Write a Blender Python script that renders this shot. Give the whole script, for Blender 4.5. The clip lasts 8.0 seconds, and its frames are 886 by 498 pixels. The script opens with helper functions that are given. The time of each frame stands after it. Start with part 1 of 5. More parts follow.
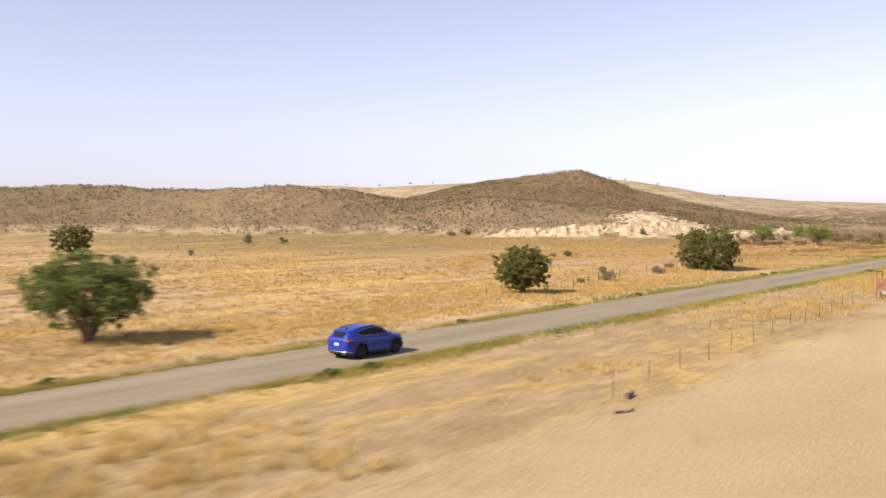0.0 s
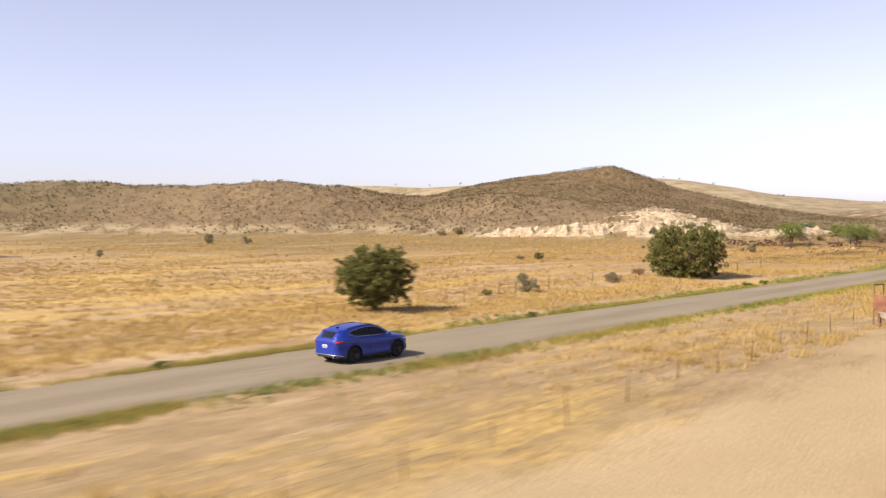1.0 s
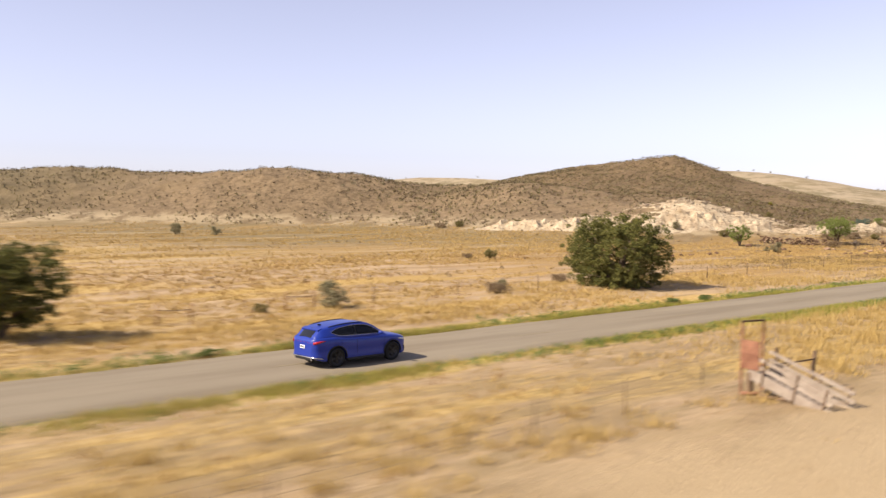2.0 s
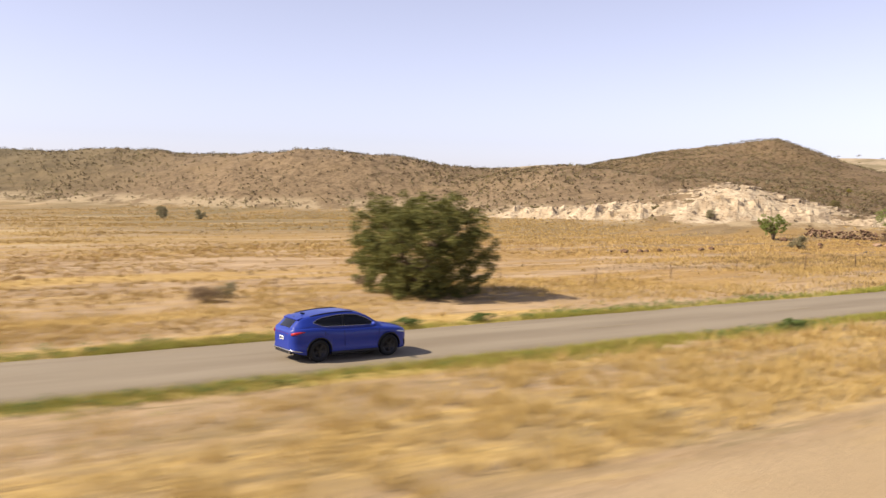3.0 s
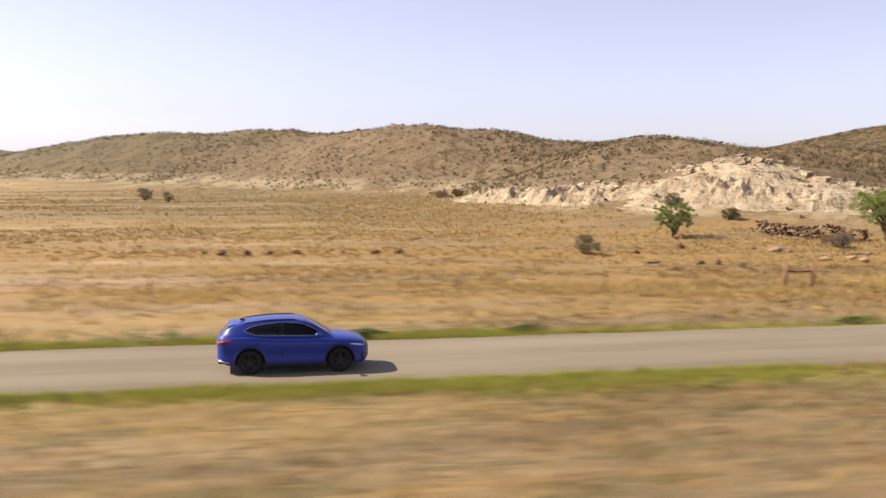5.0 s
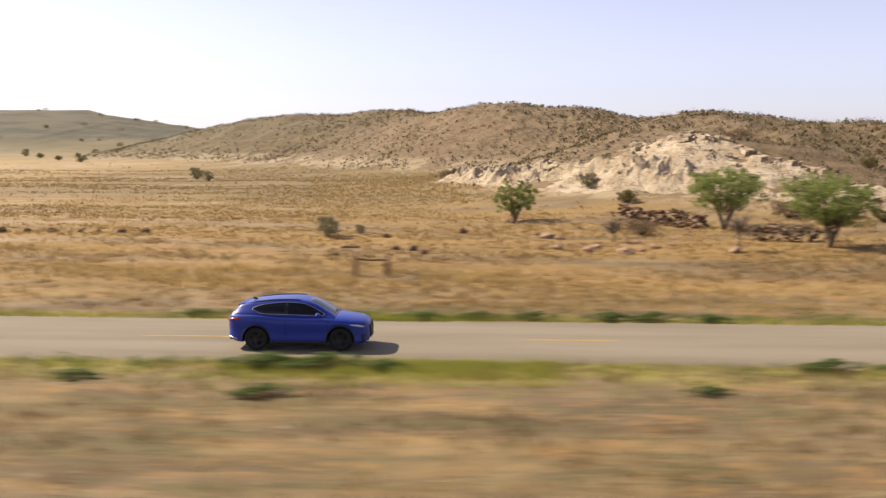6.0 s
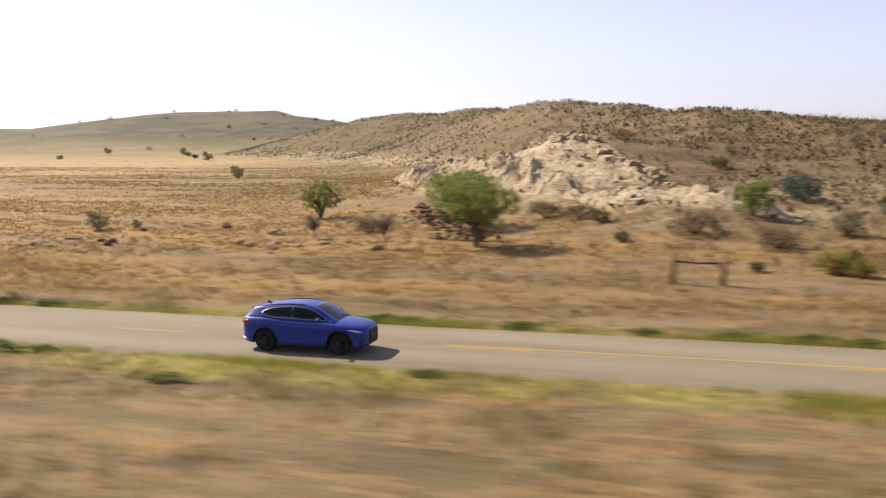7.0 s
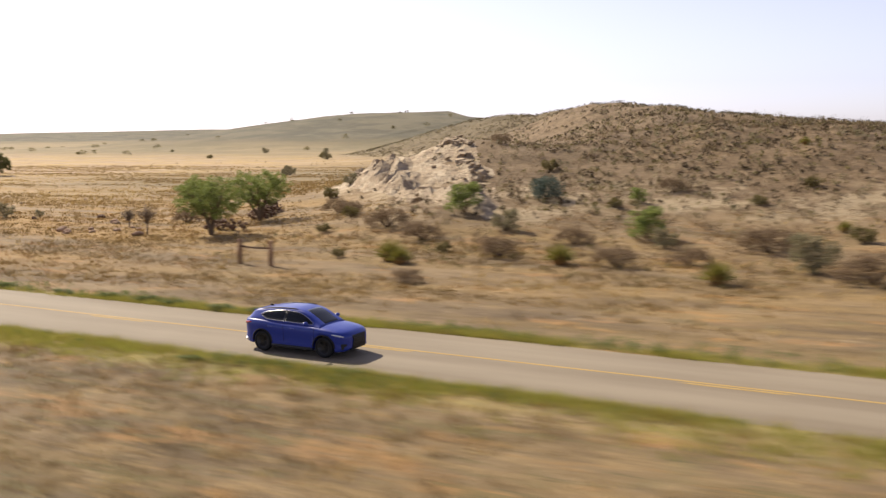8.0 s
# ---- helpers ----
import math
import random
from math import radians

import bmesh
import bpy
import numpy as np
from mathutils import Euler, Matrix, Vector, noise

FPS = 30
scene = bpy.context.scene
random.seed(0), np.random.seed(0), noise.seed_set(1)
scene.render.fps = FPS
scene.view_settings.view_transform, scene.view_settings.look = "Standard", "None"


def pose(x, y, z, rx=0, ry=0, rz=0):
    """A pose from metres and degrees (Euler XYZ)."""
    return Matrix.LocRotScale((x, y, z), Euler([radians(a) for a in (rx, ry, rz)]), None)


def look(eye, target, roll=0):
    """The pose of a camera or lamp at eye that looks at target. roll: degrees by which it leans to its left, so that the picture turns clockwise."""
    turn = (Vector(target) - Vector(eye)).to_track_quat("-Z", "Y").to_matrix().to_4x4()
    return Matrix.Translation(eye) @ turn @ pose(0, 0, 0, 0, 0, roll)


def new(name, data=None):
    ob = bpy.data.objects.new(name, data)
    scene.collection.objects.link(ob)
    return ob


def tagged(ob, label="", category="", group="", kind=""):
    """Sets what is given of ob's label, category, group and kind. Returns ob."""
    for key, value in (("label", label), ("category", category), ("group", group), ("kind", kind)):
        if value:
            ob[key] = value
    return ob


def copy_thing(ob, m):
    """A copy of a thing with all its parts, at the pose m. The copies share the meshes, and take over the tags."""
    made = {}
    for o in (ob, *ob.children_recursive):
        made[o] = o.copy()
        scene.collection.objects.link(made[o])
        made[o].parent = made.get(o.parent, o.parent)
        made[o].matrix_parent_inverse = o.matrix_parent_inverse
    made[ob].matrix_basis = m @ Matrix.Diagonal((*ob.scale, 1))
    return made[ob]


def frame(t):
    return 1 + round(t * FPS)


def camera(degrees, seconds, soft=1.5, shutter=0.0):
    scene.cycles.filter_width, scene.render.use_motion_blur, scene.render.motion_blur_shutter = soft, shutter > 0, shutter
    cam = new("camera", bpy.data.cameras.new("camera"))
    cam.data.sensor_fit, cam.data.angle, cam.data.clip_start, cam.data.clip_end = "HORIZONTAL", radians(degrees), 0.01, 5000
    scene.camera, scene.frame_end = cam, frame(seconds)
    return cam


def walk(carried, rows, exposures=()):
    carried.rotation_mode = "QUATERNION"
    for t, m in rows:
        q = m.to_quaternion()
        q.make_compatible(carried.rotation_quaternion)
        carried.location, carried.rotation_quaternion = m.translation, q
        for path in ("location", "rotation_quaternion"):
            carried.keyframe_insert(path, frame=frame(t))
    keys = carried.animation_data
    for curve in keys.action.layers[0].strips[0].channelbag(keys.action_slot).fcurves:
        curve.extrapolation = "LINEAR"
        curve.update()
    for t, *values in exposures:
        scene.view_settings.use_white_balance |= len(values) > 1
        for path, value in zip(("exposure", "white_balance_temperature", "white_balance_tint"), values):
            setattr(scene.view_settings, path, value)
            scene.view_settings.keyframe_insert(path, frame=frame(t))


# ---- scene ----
cam = camera(50.2, 8.0, soft=1.4, shutter=0.5)
PATH = [
    (0, (-0.015, -1.763, 7.607), (1.561, -0.536, 7.527), 0.1),
    (0.5, (14.331, -0.301, 7.027), (15.872, 0.972, 6.949), 0.1),
    (1, (29.594, 1.059, 6.656), (31.091, 2.384, 6.578), 0.1),
    (1.5, (44.951, 2.119, 6.386), (46.389, 3.506, 6.305), 0.2),
    (3, (90.52, 3.563, 5.77), (91.659, 5.203, 5.646), 1.1),
    (3.5, (106.787, 3.342, 5.639), (107.787, 5.07, 5.515), 0.6),
    (4, (123.881, 3.874, 5.867), (124.735, 5.677, 5.737), 0.6),
    (4.5, (141.299, 3.562, 6.166), (141.963, 5.443, 6.022), 0.6),
    (6, (194.806, 1.543, 6.607), (194.728, 3.529, 6.383), 0.2),
    (6.5, (212.655, 1.8, 7.007), (212.346, 3.763, 6.777), 0.0),
    (7, (230.786, 1.993, 7.136), (230.265, 3.91, 6.904), -0.2),
    (7.5, (249.124, 2.928, 7.278), (248.395, 4.776, 7.045), -0.3),
    (8, (268.148, 3.997, 7.643), (267.219, 5.753, 7.41), -0.4),
]
# the picture darkens a little as the view swings towards the sun
EXPOSURES = ((0, 0.95), (1.5, 0.96), (3, 0.95), (4.5, 0.93), (6, 0.87), (7, 0.83), (8, 0.80))
walk(cam, [(t, look(eye, target, roll)) for t, eye, target, roll in PATH], EXPOSURES)

# ---- light ----
SUN_TO = Vector((-0.71, 0.265, 0.63)).normalized()
world = bpy.data.worlds.new("sky")
scene.world = world
world.use_nodes = True
wn = world.node_tree
sky = wn.nodes.new("ShaderNodeTexSky")
sky.sky_type = "NISHITA"
sky.sun_disc = False
sky.sun_elevation = math.asin(SUN_TO.z)
sky.sun_rotation = math.atan2(SUN_TO.x, SUN_TO.y)
sky.air_density, sky.dust_density, sky.ozone_density = 0.8, 0.7, 1.0
back = wn.nodes["Background"]
back.inputs["Strength"].default_value = 0.093
hue = wn.nodes.new("ShaderNodeHueSaturation")
hue.inputs["Saturation"].default_value = 0.48
cast = wn.nodes.new("ShaderNodeMix")
cast.data_type, cast.blend_type = "RGBA", "MULTIPLY"
cast.inputs[0].default_value = 1.0
cast.inputs[7].default_value = (0.97, 0.91, 1.06, 1)
wn.links.new(sky.outputs["Color"], hue.inputs["Color"])
wn.links.new(hue.outputs["Color"], cast.inputs[6])
wn.links.new(cast.outputs[2], back.inputs["Color"])
sun = new("sun", bpy.data.lights.new("sun", "SUN"))
sun.data.energy, sun.data.angle, sun.data.color = 5.0, radians(0.55), (1.0, 0.88, 0.70)
sun.matrix_world = look((0, 0, 60), Vector((0, 0, 60)) - SUN_TO)


# ---- materials ----
class Graph:
    """A short hand for node materials."""

    def __init__(self, name):
        self.mat = bpy.data.materials.new(name)
        self.mat.use_nodes = True
        self.tree = self.mat.node_tree
        self.shader = self.tree.nodes["Principled BSDF"]
        self.where = self.node("ShaderNodeTexCoord").outputs["Object"]

    def node(self, kind, **values):
        n = self.tree.nodes.new(kind)
        for key, value in values.items():
            n.inputs[key].default_value = value
        return n

    def link(self, a, b):
        self.tree.links.new(a, b)

    def scaled(self, v):
        n = self.node("ShaderNodeMapping", Scale=v)
        self.link(self.where, n.inputs["Vector"])
        return n.outputs["Vector"]

    def noise(self, scale, detail=4.0, rough=0.55, stretch=None):
        n = self.node("ShaderNodeTexNoise", Scale=scale, Detail=detail, Roughness=rough)
        self.link(self.scaled(stretch) if stretch else self.where, n.inputs["Vector"])
        return n.outputs["Fac"]

    def ramp(self, fac, lo, hi, a=0.0, b=1.0):
        n = self.node("ShaderNodeMapRange")
        n.interpolation_type = "SMOOTHSTEP"
        for key, value in (("From Min", lo), ("From Max", hi), ("To Min", a), ("To Max", b)):
            n.inputs[key].default_value = value
        self.link(fac, n.inputs["Value"])
        return n.outputs["Result"]

    def math(self, op, a, b):
        n = self.tree.nodes.new("ShaderNodeMath")
        n.operation = op
        for i, v in enumerate((a, b)):
            if isinstance(v, (int, float)):
                n.inputs[i].default_value = v
            else:
                self.link(v, n.inputs[i])
        return n.outputs[0]

    def mix(self, fac, a, b):
        n = self.tree.nodes.new("ShaderNodeMix")
        n.data_type = "RGBA"
        for i, v in ((0, fac), (6, a), (7, b)):
            if isinstance(v, tuple):
                n.inputs[i].default_value = (*v, 1)
            elif isinstance(v, (int, float)):
                n.inputs[i].default_value = v
            else:
                self.link(v, n.inputs[i])
        return n.outputs[2]

    def split(self):
        n = self.tree.nodes.new("ShaderNodeSeparateXYZ")
        self.link(self.where, n.inputs[0])
        return n.outputs

    def island(self):
        return self.tree.nodes.new("ShaderNodeNewGeometry").outputs["Random Per Island"]

    def own(self):
        return self.tree.nodes.new("ShaderNodeObjectInfo").outputs["Random"]

    def done(self, colour, rough=0.9, bump=None, strength=0.3, distance=0.05, metal=0.0):
        if isinstance(colour, tuple):
            self.shader.inputs["Base Color"].default_value = (*colour, 1)
        else:
            self.link(colour, self.shader.inputs["Base Color"])
        if isinstance(rough, float):
            self.shader.inputs["Roughness"].default_value = rough
        else:
            self.link(rough, self.shader.inputs["Roughness"])
        self.shader.inputs["Metallic"].default_value = metal
        self.shader.inputs["Specular IOR Level"].default_value = 0.25 if metal == 0 else 0.5
        if bump is not None:
            b = self.node("ShaderNodeBump", Strength=strength, Distance=distance)
            self.link(bump, b.inputs["Height"])
            self.link(b.outputs["Normal"], self.shader.inputs["Normal"])
        return self.mat


def mottled(name, dark, light, scale=3.0, rough=0.9, fine=20.0, strength=0.3, distance=0.03, own=0.0):
    """A surface whose colour varies at two scales, with a fine relief."""
    g = Graph(name)
    c = g.mix(g.ramp(g.noise(scale), 0.3, 0.7), dark, light)
    c = g.mix(g.ramp(g.noise(fine, 3), 0.35, 0.75, 0.0, 0.5), c, tuple(v * 0.7 for v in dark))
    if own:
        c = g.mix(g.math("MULTIPLY", g.own(), own), c, tuple(v * 0.55 for v in dark))
    return g.done(c, rough, g.noise(fine * 1.5, 4), strength, distance)


def leafy(name, dark, light, rough=0.75, through_light=0.25):
    """Leaves and blades: each island has its own tone."""
    g = Graph(name)
    c = g.mix(g.island(), dark, light)
    c = g.mix(g.ramp(g.noise(0.7, 2), 0.4, 0.7, 0.0, 0.6), c, tuple(v * 0.75 for v in light))
    m = g.done(c, rough)
    thin = g.tree.nodes.new("ShaderNodeBsdfTranslucent")
    both = g.node("ShaderNodeMixShader", Fac=through_light)
    g.link(c, thin.inputs["Color"])
    g.link(g.shader.outputs[0], both.inputs[1])
    g.link(thin.outputs[0], both.inputs[2])
    g.link(both.outputs[0], g.tree.nodes["Material Output"].inputs["Surface"])
    return m


def plain(name, colour, rough=0.5, metal=0.0, coat=0.0):
    g = Graph(name)
    c = g.mix(g.ramp(g.noise(6.0, 3), 0.35, 0.7, 0.0, 0.35), colour, tuple(v * 0.75 for v in colour))
    m = g.done(c, rough, metal=metal)
    g.shader.inputs["Coat Weight"].default_value = coat
    g.shader.inputs["Coat Roughness"].default_value = 0.08
    return m


def ground_material():
    g = Graph("dry_ground")
    x, y, z = g.split()
    wide = g.noise(0.035, 5, 0.6, (0.6, 1.3, 1.0))
    mid = g.noise(0.22, 5, 0.62, (0.55, 1.4, 1.0))
    fine = g.noise(2.2, 6, 0.65)
    grit = g.noise(9.0, 4, 0.7)
    soil = g.mix(g.ramp(mid, 0.35, 0.68), (0.255, 0.176, 0.101), (0.378, 0.274, 0.166))
    straw = g.mix(g.ramp(fine, 0.3, 0.7), (0.300, 0.196, 0.064), (0.470, 0.330, 0.120))
    band = g.noise(0.11, 5, 0.65, (0.28, 1.9, 1.0))
    cover = g.math("ADD", g.math("MULTIPLY", wide, 0.35), g.math("MULTIPLY", band, 0.7))
    c = g.mix(g.ramp(cover, 0.49, 0.60), soil, straw)
    c = g.mix(g.ramp(g.noise(0.3, 5, 0.7, (0.35, 1.8, 1.0)), 0.56, 0.68, 0.0, 0.55), c, (0.120, 0.082, 0.045))
    # browner ground eastward; its colour also holds the darkening of the backlit view
    along = g.math("SUBTRACT", g.math("ADD", x, g.math("MULTIPLY", wide, 60.0)), g.ramp(y, 34.0, 42.0, 0.0, 22.0))
    brown = g.ramp(along, 140.0, 215.0, 0.0, 0.85)
    brown = g.math("MULTIPLY", brown, g.ramp(y, 45.0, 120.0, 1.0, 0.7))
    turf = g.mix(g.ramp(mid, 0.36, 0.64), (0.072, 0.050, 0.025), (0.165, 0.114, 0.056))
    turf = g.mix(g.ramp(g.noise(0.33, 5, 0.68, (0.6, 1.3, 1.0)), 0.54, 0.66, 0.0, 0.75), turf, (0.250, 0.130, 0.042))
    turf = g.mix(g.ramp(g.noise(0.5, 5, 0.7), 0.55, 0.68, 0.0, 0.7), turf, (0.095, 0.088, 0.040))
    turf = g.mix(g.ramp(g.noise(0.8, 5, 0.7), 0.58, 0.7, 0.0, 0.6), turf, (0.270, 0.200, 0.115))
    c = g.mix(brown, c, turf)
    # streaks of short olive and rusty growth along the road's near side
    streak = g.noise(0.42, 6, 0.72, (0.45, 1.7, 1.0))
    side = g.math("MULTIPLY", g.ramp(y, 27.0, 30.0, 1.0, 0.0), g.ramp(x, 50.0, 150.0, 0.3, 1.0))
    c = g.mix(g.math("MULTIPLY", side, g.ramp(streak, 0.53, 0.59, 0.0, 0.8)), c, (0.115, 0.092, 0.038))
    c = g.mix(g.math("MULTIPLY", side, g.ramp(streak, 0.39, 0.46, 0.45, 0.0)), c, (0.260, 0.178, 0.080))
    flecks = g.noise(1.1, 5, 0.7, (0.4, 1.5, 1.0))
    c = g.mix(g.math("MULTIPLY", side, g.ramp(flecks, 0.56, 0.63, 0.0, 0.65)), c, (0.205, 0.122, 0.046))
    c = g.mix(g.math("MULTIPLY", side, g.ramp(flecks, 0.36, 0.43, 0.6, 0.0)), c, (0.090, 0.078, 0.036))
    thin = g.math("MULTIPLY", g.ramp(y, 26.0, 29.0, 1.0, 0.0), g.ramp(g.noise(0.5, 5, 0.7, (0.5, 1.5, 1.0)), 0.38, 0.60, 0.15, 0.75))
    c = g.mix(g.math("MULTIPLY", thin, g.ramp(x, 105.0, 150.0, 1.0, 0.0)), c, (0.205, 0.145, 0.074))
    # golden-brown growth over the middle of the far plain
    gold = g.math("MULTIPLY", g.math("MULTIPLY", g.ramp(x, 80.0, 150.0), g.ramp(x, 200.0, 235.0, 1.0, 0.25)), g.math("MULTIPLY", g.ramp(y, 37.0, 48.0), g.ramp(band, 0.42, 0.54, 0.1, 0.9)))
    c = g.mix(gold, c, g.mix(g.ramp(fine, 0.35, 0.65), (0.200, 0.118, 0.040), (0.300, 0.188, 0.066)))
    # duller grey-olive country further out
    out = g.math("MULTIPLY", g.math("MULTIPLY", g.ramp(y, 62.0, 140.0), g.ramp(x, 70.0, 160.0, 0.08, 1.0)), g.ramp(g.noise(0.07, 6, 0.7, (0.35, 2.0, 1.0)), 0.40, 0.56, 0.40, 0.95))
    c = g.mix(out, c, (0.150, 0.116, 0.058))
    # pale crusted patches on the far plain
    crust = g.math("MULTIPLY", g.ramp(g.noise(0.05, 5, 0.65, (0.5, 1.5, 1.0)), 0.55, 0.68), g.ramp(y, 75.0, 110.0))
    c = g.mix(g.math("MULTIPLY", crust, g.ramp(x, 150.0, 190.0, 0.7, 0.0)), c, (0.40, 0.32, 0.20))
    # green tinge at the road's edges
    gap = g.math("ABSOLUTE", g.math("SUBTRACT", y, 33.1), 0)
    wide_verge = g.math("MULTIPLY", g.ramp(x, 140.0, 190.0, 0.0, 1.3), g.ramp(y, 32.0, 34.0, 1.0, 0.0))
    green = g.ramp(g.math("SUBTRACT", g.math("ADD", gap, g.math("MULTIPLY", mid, 1.5)), wide_verge), 4.4, 5.9, 1.0, 0.0)
    green = g.math("MULTIPLY", green, g.ramp(g.noise(0.30, 5, 0.68), 0.38, 0.60, 0.05, 0.75))
    green = g.math("MULTIPLY", green, g.ramp(x, 40.0, 150.0, 0.35, 1.0))
    green = g.math("MULTIPLY", green, g.ramp(x, 212.0, 250.0, 1.0, 0.6))
    c = g.mix(green, c, g.mix(g.ramp(fine, 0.35, 0.65), (0.205, 0.180, 0.038), (0.350, 0.295, 0.085)))
    # bare sandy yard on the near side
    edge = g.math("ADD", g.math("MULTIPLY", mid, 9.0), g.math("MULTIPLY", x, 0.032))
    yard = g.ramp(g.math("SUBTRACT", y, edge), 7.5, 11.0, 1.0, 0.0)
    yard = g.math("MULTIPLY", yard, g.ramp(x, 105.0, 135.0, 1.0, 0.0))
    sand = g.mix(g.ramp(wide, 0.35, 0.65), (0.292, 0.212, 0.120), (0.350, 0.264, 0.158))
    sand = g.mix(g.ramp(mid, 0.58, 0.74, 0.0, 0.45), sand, (0.223, 0.137, 0.055))
    c = g.mix(yard, c, sand)
    # brown gravelly hills with paler soil breaking through
    hill = g.ramp(g.math("ADD", z, g.math("MULTIPLY", mid, 1.6)), 1.3, 3.2)
    stony = g.mix(g.ramp(mid, 0.3, 0.7), (0.085, 0.054, 0.027), (0.150, 0.100, 0.053))
    gravel = g.mix(g.ramp(g.noise(0.5, 5, 0.7), 0.35, 0.65), (0.100, 0.068, 0.038), (0.190, 0.136, 0.082))
    stony = g.mix(g.math("MULTIPLY", g.ramp(x, 215.0, 255.0, 0.85, 0.1), g.math("MULTIPLY", g.ramp(y, 90.0, 130.0, 0.5, 1.0), g.ramp(y, 215.0, 275.0, 1.0, 0.35))), stony, gravel)
    stony = g.mix(g.ramp(g.noise(0.9, 5, 0.7), 0.46, 0.64, 0.0, 0.5), stony, (0.235, 0.168, 0.098))
    stony = g.mix(g.ramp(g.noise(1.7, 4, 0.7), 0.55, 0.66, 0.0, 0.75), stony, (0.042, 0.032, 0.018))
    stony = g.mix(g.ramp(g.noise(0.06, 4, 0.6), 0.50, 0.64, 0.0, 0.4), stony, (0.165, 0.115, 0.062))
    west = g.math("MULTIPLY", g.ramp(y, 205.0, 265.0, 0.0, 0.6), g.ramp(x, 130.0, 215.0, 1.0, 0.0))
    stony = g.mix(west, stony, g.mix(g.ramp(mid, 0.35, 0.65), (0.062, 0.050, 0.026), (0.125, 0.096, 0.052)))
    ridge = g.math("MULTIPLY", g.ramp(x, 400.0, 440.0), g.ramp(g.noise(0.14, 6, 0.7), 0.50, 0.60, 0.0, 0.8))
    stony = g.mix(ridge, stony, (0.330, 0.255, 0.170))
    c = g.mix(hill, c, stony)
    # pale band where the hill foot has washed out
    low = g.math("MULTIPLY", g.ramp(z, 0.8, 1.6), g.ramp(z, 2.6, 4.2, 1.0, 0.0))
    low = g.math("MULTIPLY", low, g.ramp(g.noise(0.16, 5, 0.7), 0.44, 0.58))
    c = g.mix(g.math("MULTIPLY", low, 0.75), c, (0.318, 0.250, 0.156))
    c = g.mix(g.ramp(grit, 0.58, 0.75, 0.0, 0.45), c, (0.117, 0.073, 0.034))
    # far country turns to pale straw and olive
    far = g.ramp(y, 225.0, 410.0, 0.0, 1.0)
    c = g.mix(g.math("MULTIPLY", far, 0.8), c, g.mix(g.ramp(g.noise(0.012, 5, 0.65), 0.4, 0.6), (0.145, 0.120, 0.060), (0.215, 0.165, 0.085)))
    # distant haze is painted into the far hills as a greyer, darker olive
    rise = g.math("MULTIPLY", g.ramp(z, 3.0, 10.0, 0.0, 0.9), g.ramp(x, 300.0, 650.0, 1.0, 0.12))
    c = g.mix(g.math("MULTIPLY", far, rise), c, g.mix(g.ramp(g.noise(0.03, 5, 0.7), 0.4, 0.6), (0.066, 0.062, 0.042), (0.115, 0.102, 0.066)))
    # pale broken soil on the eastern ridges
    east = g.math("MULTIPLY", g.ramp(x, 420.0, 700.0), g.math("MULTIPLY", g.ramp(z, 4.0, 12.0), g.ramp(g.noise(0.04, 6, 0.75), 0.42, 0.58, 0.15, 0.85)))
    c = g.mix(east, c, (0.330, 0.262, 0.178))
    lump = g.math("MULTIPLY", g.noise(0.8, 5, 0.62, (0.7, 1.2, 1.0)), g.math("SUBTRACT", 4.5, g.math("MULTIPLY", yard, 4.0)))
    return g.done(c, 0.95, g.math("ADD", g.math("ADD", fine, grit), lump), 0.6, 0.07)


def road_material():
    g = Graph("worn_asphalt")
    x, y, z = g.split()
    c = g.mix(g.ramp(g.noise(0.35, 5, 0.6, (0.25, 1.6, 1)), 0.32, 0.7), (0.165, 0.132, 0.092), (0.209, 0.172, 0.123))
    track = g.math("ABSOLUTE", g.math("SUBTRACT", g.math("ABSOLUTE", g.math("SUBTRACT", y, 33.1), 0), 1.65), 0)
    c = g.mix(g.math("MULTIPLY", g.ramp(track, 0.35, 0.95, 1.0, 0.0), 0.3), c, (0.242, 0.204, 0.148))
    c = g.mix(g.ramp(g.noise(14.0, 4, 0.75), 0.55, 0.75, 0.0, 0.5), c, (0.110, 0.090, 0.065))
    c = g.mix(g.ramp(g.noise(1.1, 6, 0.7, (0.2, 1, 1)), 0.62, 0.74, 0.0, 0.5), c, (0.116, 0.092, 0.065))
    return g.done(c, 0.85, g.noise(40.0, 4, 0.7), 0.35, 0.01)


